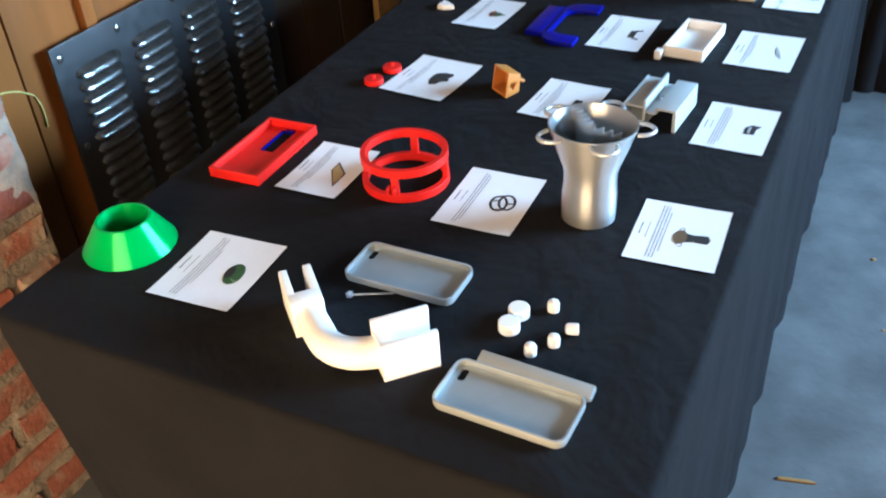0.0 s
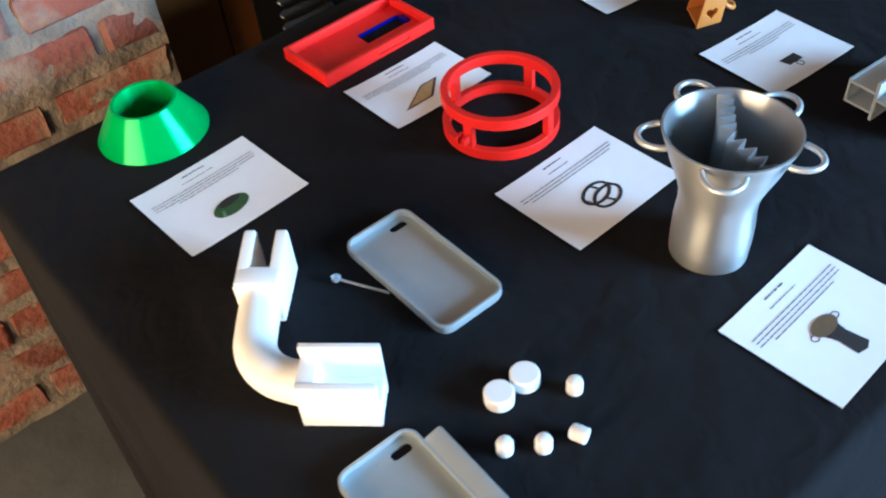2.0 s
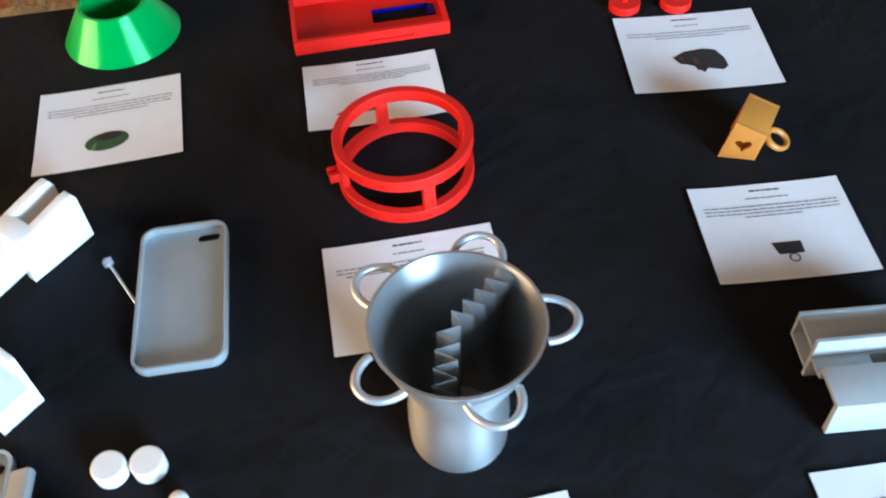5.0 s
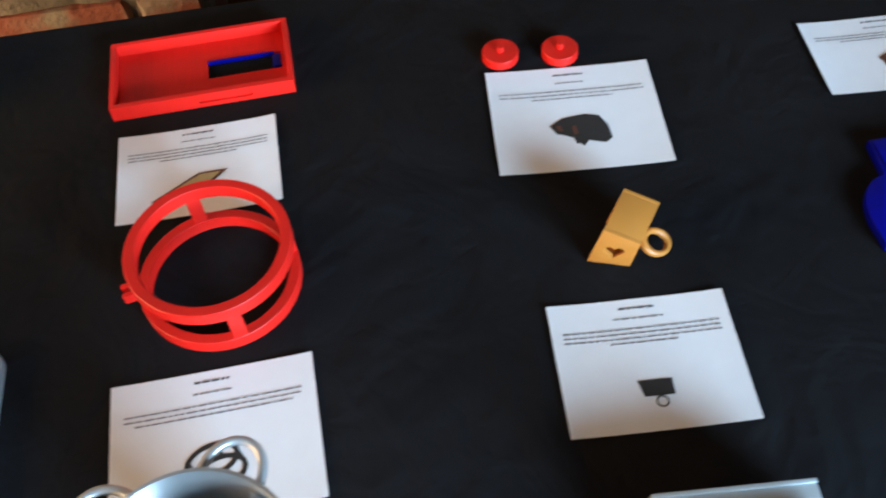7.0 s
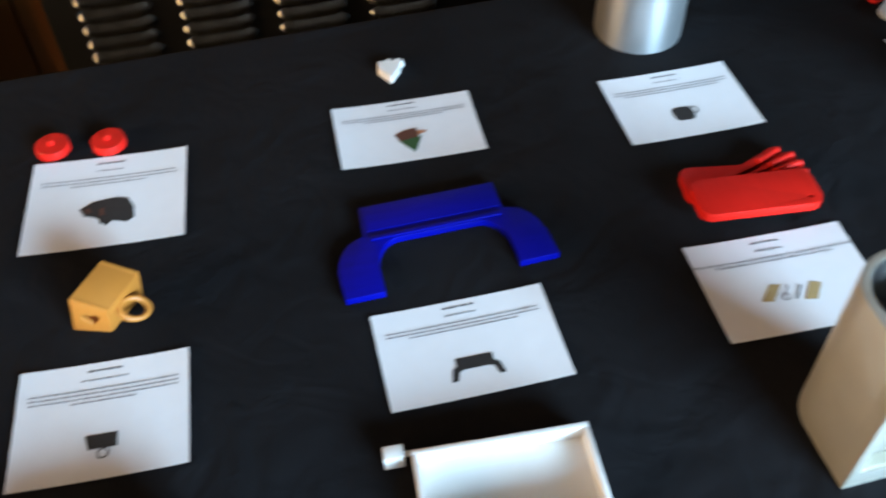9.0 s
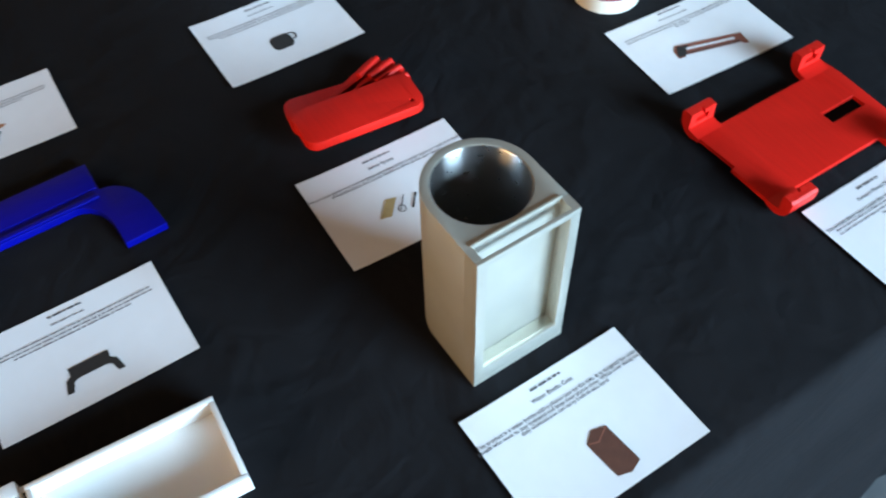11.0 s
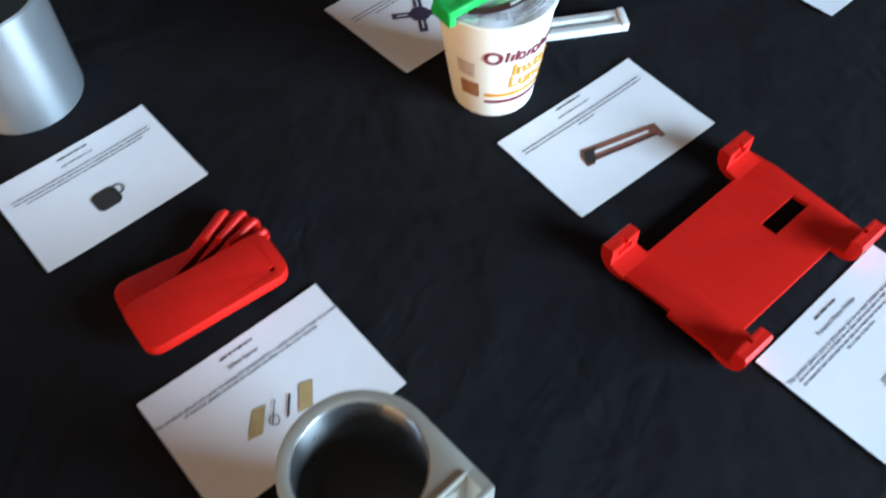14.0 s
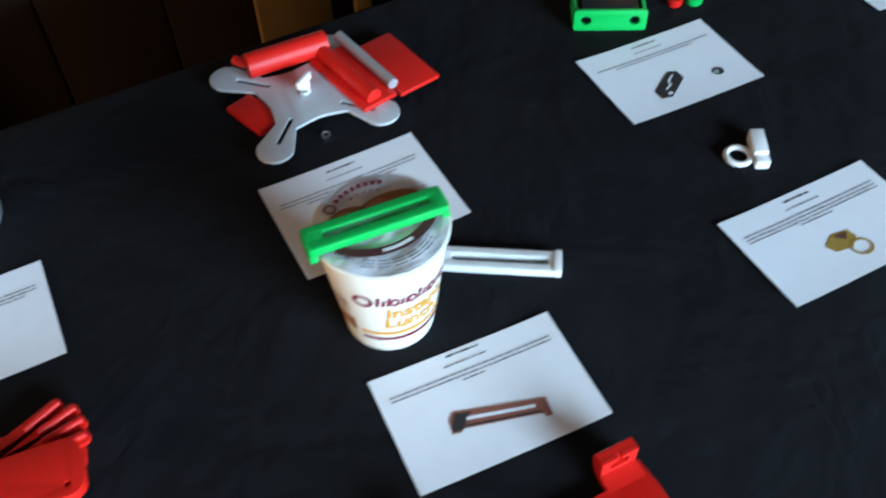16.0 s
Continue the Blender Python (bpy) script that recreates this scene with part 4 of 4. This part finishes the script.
def white_tray():
    t = thing("phone_tray", (0.1480, 0.5915, TOP), -4.5, "white plastic tray with raised walls and a small cube", "tray")
    lx, ly, h, w = 0.0680, 0.1290, 0.0185, 0.0042
    part("tray_floor", block((lx / 2, ly / 2, 0.0015), (lx, ly, 0.003)), WHITE, t)
    for x in (w / 2, lx - w / 2):
        part("side_wall", block((x, ly / 2, 0.003 + (h - 0.003) / 2), (w, ly, h - 0.003), 0.0008), WHITE, t)
    for y in (w / 2, ly - w / 2):
        part("end_wall", block((lx / 2, y, 0.003 + (h - 0.003) / 2), (lx - 2 * w, w, h - 0.003), 0.0008), WHITE, t)
    part("pin", block((-0.0025, 0.016, 0.0100), (0.004, 0.060, 0.0022), 0.0005), WHITE, t)
    part("cube", block((-0.0030, -0.0125, 0.0075), (0.0110, 0.0150, 0.0150), 0.001), WHITE, t)


white_tray()


def arrowhead():
    bm = prism([(0.0, 0.0), (-0.020, -0.0105), (-0.0325, -0.0085), (-0.0300, -0.002), (-0.0350, 0.004), (-0.0290, 0.0075), (-0.0325, 0.0150), (-0.0270, 0.0195), (-0.0235, 0.0150), (-0.0150, 0.0120)], 0.0, 0.0085, bev=0.0)
    for v in bm.verts:
        if v.co.z > 0.005:
            v.co.x, v.co.y = -0.018 + (v.co.x + 0.018) * 0.93, 0.003 + (v.co.y - 0.003) * 0.91
    single("arrowhead", soften(bm, 0.0003, 1), WHITE, (-0.2795, 0.6710, TOP), 0, "small white printed plastic arrowhead with notched edges", "arrowhead")


arrowhead()
tb = thing("tumbler", (-0.2990, 0.9497, TOP), 0, "silver printed plastic tumbler with straight sides", "tumbler")
part("body", lathe([(0.0440, 0.0), (0.0465, 0.0012), (0.0472, 0.004), (0.0472, 0.1020), (0.0440, 0.1020), (0.0440, 0.006), (0.001, 0.005), (0.001, 0.0)], 96), SILVER, tb)
part("rim", lathe([(0.0474, 0.1021), (0.0474, 0.1050), (0.0455, 0.1062), (0.0438, 0.1050), (0.0438, 0.1021)], 96), SILVER, tb)


def bottle_case():
    t = thing("bottle_case", (0.1960, 0.9165, TOP), 0, "tall pale grey bottle case with a round bore and phone frame", "bottle case")
    r, h = 0.0390, 0.1458
    xb, xf, fr = 0.0372, 0.0505, 0.0030
    outline = circle(0, 0, r, 40, 90, 270) + [(xb, -r), (xb, r)]
    part("body", prism(outline, 0.004, h, [circle(0, 0, 0.0330, 56)], 0.0008), CREAM, t)
    # thin sleeve added inside the body to carry the bore's shade and streak
    part("bore", lathe([(0.0331, 0.0045), (0.0331, h - 0.0010), (0.0322, h - 0.0004), (0.0318, h - 0.0010), (0.0318, 0.0045)], 72), BORE, t, "added sleeve that darkens the round bore")
    part("base", prism(circle(0, 0, r, 40, 90, 270) + [(xf, -r), (xf, r)], 0.0, 0.004), CREAM, t)
    part("slot_ridge", block((xb - 0.0008, 0, h + 0.0006), (0.0016, 2 * r - 0.010, 0.0016), 0.0003), CREAM, t)
    # front frame round a recessed window, open at the top into the phone slot
    bm = prism(rect(-r, 0.004, r, h), -fr / 2, fr / 2, [rect(-r + 0.0075, 0.018, r - 0.0075, h - 0.0055)], 0.0005)
    part("front_frame", turn(bm, Matrix.Translation((xf - fr / 2, 0, 0)) @ Matrix(((0, 0, 1, 0), (1, 0, 0, 0), (0, 1, 0, 0), (0, 0, 0, 1)))), CREAM, t)
    for s in (-1, 1):
        part("slot_side", block(((xb + xf - fr) / 2, s * (r - 0.0028), (h + 0.004) / 2), (xf - fr - xb, 0.0056, h - 0.004)), CREAM, t)
    part("slot_sill", block(((xb + xf - fr) / 2, 0, 0.009), (xf - fr - xb, 2 * r - 0.0112, 0.010)), CREAM, t)


bottle_case()


def cutlery_case():
    t = thing("cutlery_case", (-0.0290, 0.9450, TOP), 0, "red plastic folding cutlery set, partly fanned out of its case", "cutlery set")
    # local y runs along the case
    def shell(z0, z1, label, rz, dx, dy, hole):
        o = rrect(-0.0225, -0.0560, 0.0215, 0.0550, 0.011, 6)
        bm = prism(o, z0, z1, [circle(0.0125, 0.0440, 0.0020, 12)] if hole else (), 0.003)
        return part("case_half", turn(bm, pose(dx, dy, 0, 0, 0, rz)), RED_FLAT, t, label)
    shell(0.0, 0.0058, "red lower case half, turned a little", -11, -0.0175, 0.0040, False)
    shell(0.0100, 0.0195, "red upper case half with a small hole", -6.5, 0.0085, 0.0005, True)
    for k, (tx, ty) in enumerate(((-0.0740, 0.9975), (-0.0640, 1.0065), (-0.0520, 1.0090), (-0.0395, 1.0085))):
        d = Vector((tx + 0.035, ty - 0.900))
        bm = prism(rrect(-0.0066, 0.0, 0.0056, d.length, 0.005, 6), 0.0059, 0.0099, bev=0.0008)
        u = part("utensil", turn(bm, pose(-0.035 + 0.029, 0.900 - 0.945, 0, 0, 0, -math.degrees(math.atan2(d.x, d.y)))), RED, t, "thin red utensil handle")
        rod = tube([(0, d.length - 0.030, 0.0112), (0, d.length - 0.002, 0.0112)], 0.0030, 12)
        part("grip", turn(rod, pose(-0.035 + 0.029, 0.900 - 0.945, 0, 0, 0, -math.degrees(math.atan2(d.x, d.y)))), RED, u)


cutlery_case()


def phone_stand():
    t = thing("forearm_stand", (0.2068, 1.2455, TOP), -1.0, "red printed plastic phone holder plate with four curled hooks", "phone holder")
    plate = [(-0.043, -0.050), (-0.043, 0.050), (-0.052, 0.050), (-0.052, 0.081), (-0.030, 0.083), (0.048, 0.080), (0.052, 0.050), (0.043, 0.050), (0.043, -0.050), (0.052, -0.050), (0.052, -0.078), (0.0, -0.079), (0.0, -0.075), (-0.052, -0.078), (-0.052, -0.050)]
    part("plate", prism(plate, 0.003, 0.0075, [rect(-0.004, 0.030, 0.0095, 0.070)], 0.0006), RED_FLAT, t)
    for sx in (-1, 1):
        for sy in (-1, 1):
            # a jaw that curls up from the plate, with raised pads round a notch on its inner face
            out = [(0.040, 0.0030)] + [(0.0485 + 0.0140 * math.sin(radians(q)), 0.0160 - 0.0145 * math.cos(radians(q))) for q in range(0, 91, 15)] + [(0.0628, 0.0222), (0.0610, 0.0245), (0.0560, 0.0245), (0.0560, 0.0130), (0.0525, 0.0092), (0.0460, 0.0078), (0.040, 0.0075)]
            bm = turn(prism(out, -0.0140, 0.0140), Matrix(((1, 0, 0, 0), (0, 0, 1, 0), (0, 1, 0, 0), (0, 0, 0, 1))))
            pads = [block((0.0544, q * 0.0105, 0.0168), (0.0042, 0.0071, 0.0156), 0.0006) for q in (-1, 1)] + [block((0.0544, q * 0.0043, 0.0221), (0.0042, 0.0058, 0.0050), 0.0005) for q in (-1, 1)] + [block((0.0544, 0, 0.0110), (0.0042, 0.0140, 0.0040), 0.0005)]
            bm = join(bm, *pads)
            if sx < 0:
                turn(bm, pose(0, 0, 0, 0, 0, 180))
            part("hook", turn(bm, Matrix.Translation((0, sy * 0.065, 0.0))), RED, t)


phone_stand()


def slotted_clip(name, label, loc, rz, material, hooked):
    t = thing(name, loc, rz, label, "clip", "long slotted clips")
    L, W = 0.0500, 0.0104
    part("bar", prism(rrect(-W, -L, W, L, 0.0025, 4), 0.0, 0.0070, [rrect(-0.0032, -L + 0.013, 0.0032, L - 0.010, 0.0015, 3)], 0.0009), material, t)
    ridge = finish(block((0, 0, 0), (0.0050, 0.0012, 0.0007)), material, "ridge")
    for s in (-1, 1):
        for k in range(34):
            o = new("ridge", ridge)
            o.parent = t
            o.location = (s * 0.0068, -0.0455 + 0.00272 * k, 0.0071)
    for s in (-1, 1):
        part("end_hook", block((0, s * (L - 0.0030), -0.0025 if hooked else 0.0044), (2 * W + 0.0012, 0.0062, 0.0078 if hooked else 0.0088), 0.0012), material, t)
    return t


slotted_clip("noodle_clip", "bright green slotted plastic clip across a noodle cup lid", (-0.0340, 1.2325, TOP + 0.1085), -5.0, GREEN, True)
slotted_clip("noodle_clip", "white slotted plastic clip lying beside a noodle cup", (-0.0385, 1.3330, TOP + 0.0002), -33, WHITE, False)


def noodle_cup():
    t = thing("noodle_cup", (-0.0363, 1.2369, TOP), 0, "white paper noodle cup with yellow and maroon print", "noodle cup")
    CUP = mat("white coated paper cup", (0.80, 0.77, 0.66), 0.45, var=0.02)
    LID = mat("printed foil lid", (0.74, 0.75, 0.78), 0.32, metal=0.2, var=0.06, scale=25, bump=0.9, bscale=38, bdist=0.006)
    MAROON = flat("maroon print", (0.19, 0.012, 0.03))
    DARKRED = flat("dark red print", (0.07, 0.010, 0.014))
    AMBER = flat("orange print", (0.70, 0.30, 0.02))
    FOOD = flat("brown food print", (0.30, 0.13, 0.05))
    r0, r1, h = 0.0331, 0.0462, 0.1045
    part("cup", lathe([(0.001, 0.001), (r0 - 0.002, 0.001), (r0, 0.0), (r0 + 0.0005, 0.002), (r1, h - 0.004), (r1 + 0.0016, h - 0.0035), (r1 + 0.0018, h - 0.0008), (r1, h), (r1 - 0.0015, h - 0.001), (r1 - 0.004, h - 0.006), (0.001, h - 0.006)], 96), CUP, t, "white tapered paper cup")
    bm = bmesh.new()
    # lid, a little wavy
    n = 72
    rings = [[bm.verts.new((0, 0, h + 0.0012))]]
    for k in range(1, 9):
        r = (r1 + 0.0004) * k / 8
        rings.append([bm.verts.new((r * math.cos(2 * math.pi * i / n), r * math.sin(2 * math.pi * i / n), h + 0.0008 + 0.0011 * math.sin(5 * 2 * math.pi * i / n + k) * (1 - abs(k - 5) / 5))) for i in range(n)])
    for i in range(n):
        bm.faces.new((rings[0][0], rings[1][i], rings[1][(i + 1) % n]))
    for a, b in zip(rings[1:], rings[2:]):
        for i in range(n):
            bm.faces.new((a[i], b[i], b[(i + 1) % n], a[(i + 1) % n]))
    part("lid", bm, LID, t, "crinkled printed foil lid", angle=60)

    def lidpatch(name, material, polys, z=0.0029):
        part(name, sheet(polys, h + z), material, t)

    # curved maroon banner with pale lettering bars, brown food picture and script shapes beyond it
    def banner(r0, r1, a0, a1, k, cx=0.0, cy=0.0):
        out = []
        for i in range(k):
            p, q = radians(a0 + (a1 - a0) * i / k), radians(a0 + (a1 - a0) * (i + 1) / k)
            out.append([(cx + r0 * math.cos(p), cy + r0 * math.sin(p)), (cx + r1 * math.cos(p), cy + r1 * math.sin(p)), (cx + r1 * math.cos(q), cy + r1 * math.sin(q)), (cx + r0 * math.cos(q), cy + r0 * math.sin(q))])
        return out

    lidpatch("lid_print", DARKRED, banner(0.0440, 0.0512, -50, 50, 28, -0.022))
    lidpatch("lid_print", PAPER, [c for k, c in enumerate(banner(0.0462, 0.0490, -12, 18, 9, -0.022)) if k % 3 != 2 or k < 6], 0.0032)
    lidpatch("lid_print", FOOD, [ellipse(-0.010, 0.012, 0.012, 0.024), ellipse(-0.012, -0.018, 0.010, 0.015)])
    lidpatch("lid_print", SKINPIC, [ellipse(-0.006, 0.016, 0.006, 0.012), ellipse(-0.014, 0.004, 0.005, 0.009), ellipse(-0.013, -0.020, 0.006, 0.006)], 0.0032)
    lidpatch("lid_print", MAROON, [c for k, c in enumerate(banner(0.0345, 0.0385, 150, 214, 24)) if k % 3] + banner(0.0290, 0.0302, 155, 205, 10)[::2] + ringpoly(-0.026, -0.026, 0.0045, 0.0045, 0.0014), 0.0029)
    lidpatch("lid_print", INK, [c for r in (0.0345, 0.0372, 0.0399) for k, c in enumerate(banner(r, r + 0.0010, -45, 40, 26)) if k % 5 != 4])

    def wrap(name, material, cells, out=0.0004):
        """Patches on the cup's side: angle from, to (degrees), height from, to."""
        bm = bmesh.new()
        for a0, a1, z0, z1, *lean in cells:
            k = max(1, int(abs(a1 - a0) / 4))
            sl = lean[0] if lean else 0.0
            low, high = [], []
            for i in range(k + 1):
                a = a0 + (a1 - a0) * i / k
                for z, row, da in ((z0, low, 0), (z1, high, sl)):
                    r = r0 + 0.0005 + (r1 - r0 - 0.0005) * z / (h - 0.004) + out
                    row.append(bm.verts.new((r * math.cos(radians(a + da)), r * math.sin(radians(a + da)), z)))
            for i in range(k):
                bm.faces.new((low[i], low[i + 1], high[i + 1], high[i]))
        part(name, bm, material, t)

    # the printed side faces the aisle and the near end; angles grow towards the far end
    wrap("amber_band", AMBER, [(-56, 75, 0.0255, 0.0292)])
    wrap("maroon_band", MAROON, [(-56, 75, 0.0175, 0.0212)])
    # script-like maroon mark: a leaning loop, then slim uprights and small rings on one line
    def loop(ca, cz, ra, rz, w, n=16):
        return [(ca + ra * math.cos(2 * math.pi * i / n) - w, ca + ra * math.cos(2 * math.pi * i / n) + w, cz + rz * math.sin(2 * math.pi * i / n) - 0.0013, cz + rz * math.sin(2 * math.pi * i / n) + 0.0013) for i in range(n)]

    mark = loop(-46, 0.0715, 8.0, 0.0058, 2.0)
    for k, a in enumerate((-34, -29, -24, -11, -6, 6, 11, 16, 28, 34, 46, 51)):
        mark.append((a, a + 3.0, 0.0668, 0.0778 if k in (0, 2, 5) else 0.0745, 2.0))
    for ca in (-16, 1, 23, 41):
        mark += loop(ca, 0.0708, 3.4, 0.0036, 1.2, 12)
    wrap("brand_shapes", MAROON, mark, 0.0005)

    def lettered(body, size, mid, z):
        """Flat letters bent round the cup's tapering side."""
        o = letters(body, size, AMBER, t, 0, 0, 0, "lettering", 0.00045)
        for v in o.data.vertices:
            zz = z + v.co.y
            r = r0 + 0.0005 + (r1 - r0 - 0.0005) * zz / (h - 0.004) + 0.0006
            a = radians(mid) + v.co.x / r
            v.co = (r * math.cos(a), r * math.sin(a), zz)

    lettered("Instant", 0.0175, 8, 0.0550)
    lettered("Lunch", 0.0175, 3, 0.0410)
    wrap("side_panel", FOOD, [(-86, -62, 0.0235, 0.0400)])
    wrap("side_text", RUSTPIC, [(-88, -66, 0.060 - 0.004 * i, 0.0615 - 0.004 * i) for i in range(4)])


noodle_cup()


def cross_plate():
    t = thing("four_armed_stand", (-0.2945, 1.2755, TOP), 0, "silver four-armed plate carrying red rollers and a grey rod", "stand")
    arms = [(-0.068, -0.068), (0.068, -0.063), (0.070, 0.062), (-0.066, 0.060)]
    out = []
    for k in range(4):
        ax, ay = arms[k]
        ang = math.degrees(math.atan2(ay, ax))
        L = math.hypot(ax, ay) - 0.017
        tip = [(L * math.cos(radians(ang)) + 0.017 * math.cos(radians(ang + b)), L * math.sin(radians(ang)) + 0.017 * math.sin(radians(ang + b))) for b in range(-90, 91, 15)]
        out += tip
        nx = arms[(k + 1) % 4]
        ang2 = math.degrees(math.atan2(nx[1], nx[0]))
        mid = (ang + ((ang2 - ang) % 360) / 2)
        for b in (-32, -16, 0, 16, 32):
            rr = 0.0355 + 0.012 * (abs(b) / 32) ** 2
            out.append((rr * math.cos(radians(mid + b)), rr * math.sin(radians(mid + b))))
    holes = []
    for ax, ay in arms:
        d = Vector((ax, ay)).normalized()
        q = Vector((-d.y, d.x)) * 0.0022
        a, b = d * 0.036, d * 0.070
        holes.append([tuple(a + q), tuple(b + q), tuple(b - q), tuple(a - q)])
    part("plate", prism(out, 0.0070, 0.0100, holes, 0.0006), PALEPLATE, t, "silver plate with four slotted arms")
    part("foot", turn(block((0, 0, 0.0035), (0.050, 0.028, 0.0068), 0.0025), pose(-0.002, -0.050, 0, 0, 0, 18)), RED, t, "red foot below the plate")
    part("foot", turn(block((0, 0, 0.0035), (0.040, 0.030, 0.0068), 0.0025), pose(0.010, 0.045, 0, 0, 0, 12)), RED, t, "red foot below the plate")
    part("roller", tube([(-0.049, -0.037, 0.0215), (-0.046, 0.042, 0.0215)], 0.0120, 24), RED, t, "red roller")
    part("roller_peg", tube([(-0.064, -0.044, 0.0215), (-0.048, -0.034, 0.0215)], 0.0046, 14), RED, t)
    part("cradle", turn(block((0, 0, 0), (0.090, 0.037, 0.0050), 0.0015), pose(0.0055, 0.046, 0.0125, 0, 0, 11)), RED, t, "red cradle")
    part("roller", tube([(-0.038, 0.034, 0.0190), (0.046, 0.050, 0.0190)], 0.0075, 24), RED, t, "red roller")
    part("rod", tube([(-0.052, 0.058, 0.0185), (0.038, 0.073, 0.0185)], 0.0052, 20), SATIN, t, "grey rod")
    part("side_plate", turn(block((0, 0, 0), (0.083, 0.044, 0.0045), 0.0015), pose(0.002, 0.092, 0.0090, 0, 0, 9)), RED, t, "flat red side plate")
    bm = bmesh.new()
    bmesh.ops.create_icosphere(bm, subdivisions=2, radius=0.0060, matrix=Matrix.Translation((-0.006, 0.002, 0.0150)))
    w = part("wing_nut", bm, WHITE, t, "pale wing nut")
    part("wing", turn(block((0, 0, 0), (0.0045, 0.020, 0.008), 0.001), pose(-0.006, 0.002, 0.0195, 0, 0, 35)), WHITE, w)
    part("washer", lathe([(0.0025, 0.0102), (0.0060, 0.0102), (0.0060, 0.0116), (0.0025, 0.0116)], 20), STEEL, t)


cross_plate()
single("hex_nut", prism(circle(0, 0, 0.0048, 6), 0.0, 0.004, [circle(0, 0, 0.0024, 14)], 0.0004), STEEL, (-0.2400, 1.2720, TOP), 10, "small bright hex nut on the black cloth", "nut")


def tag_ring():
    t = thing("tag_ring", (-0.0390, 1.5745, TOP), 0, "white printed plastic ring with a square tag", "ring")
    pts = [(0.0105 * math.cos(a), 0.0105 * math.sin(a), 0.0035) for a in (2 * math.pi * i / 36 for i in range(36))]
    part("ring", tube(pts, 0.0026, 12, True), WHITE, t)
    part("tag", turn(block((0, 0, 0.0065), (0.028, 0.0125, 0.0130), 0.001), pose(0.000, 0.0205, 0, 0, 0, -30)), WHITE, t)
    part("tab", turn(block((0, 0, 0.0045), (0.009, 0.0120, 0.0090), 0.001), pose(0.0165, 0.0120, 0, 0, 0, -30)), WHITE, t)


tag_ring()


def green_block():
    t = thing("holed_block", (-0.2450, 1.5820, TOP), 61, "bright green printed plastic block with two round holes", "block")
    bm = prism(rrect(-0.036, 0.0, 0.036, 0.0235, 0.003, 4), -0.002, 0.002, [circle(-0.0240, 0.0115, 0.0052, 24), circle(0.0240, 0.0115, 0.0052, 24)], 0.0004)
    part("front_plate", turn(bm, Matrix(((1, 0, 0, 0), (0, 0, 1, 0), (0, 1, 0, 0), (0, 0, 0, 1)))), GREEN, t)
    part("bottom_plate", block((0, 0.019, 0.0020), (0.072, 0.034, 0.004), 0.0006), GREEN, t)
    part("back_plate", block((0, 0.036, 0.0145), (0.072, 0.004, 0.029), 0.0006), GREEN, t)
    for s in (-1, 1):
        part("side_plate", block((s * 0.034, 0.019, 0.0118), (0.004, 0.030, 0.0155), 0.0006), GREEN, t)
    part("core", block((0, 0.018, 0.0140), (0.056, 0.026, 0.018), 0.002), BLACKMETAL, t, "dark core")


green_block()
single("small_disc", lathe([(0.0075, 0.0), (0.0082, 0.001), (0.0082, 0.008), (0.001, 0.0085)], 28, False), RED, (-0.2470, 1.6640, TOP), 0, "small red printed plastic disc", "disc", "small printed discs")
single("small_disc", lathe([(0.0085, 0.0), (0.0092, 0.001), (0.0092, 0.008), (0.001, 0.0085)], 28, False), GREEN, (-0.2400, 1.6830, TOP), 0, "small green printed plastic disc", "disc", "small printed discs")

# ---- litter on the floor ----
single("wood_chip", prism([(-0.035, -0.003), (0.036, -0.001), (0.022, 0.005), (-0.034, 0.004)], 0.0, 0.004, bev=0.0008), PALEWOOD, (0.511, 0.436, 0.0), 12, "pale wood chip on the concrete floor", "wood chip")
for x, y, s in ((0.575, 1.22, 0.006), (0.62, 0.95, 0.004)):
    bm = bmesh.new()
    bmesh.ops.create_icosphere(bm, subdivisions=1, radius=s)
    for v in bm.verts:
        v.co.z = max(0, v.co.z * 0.5 + s * 0.3)
    single("crumb", bm, PALEWOOD, (x, y, 0.0), 30, "tiny dry crumb on the concrete floor", "crumb", "crumbs on the floor")
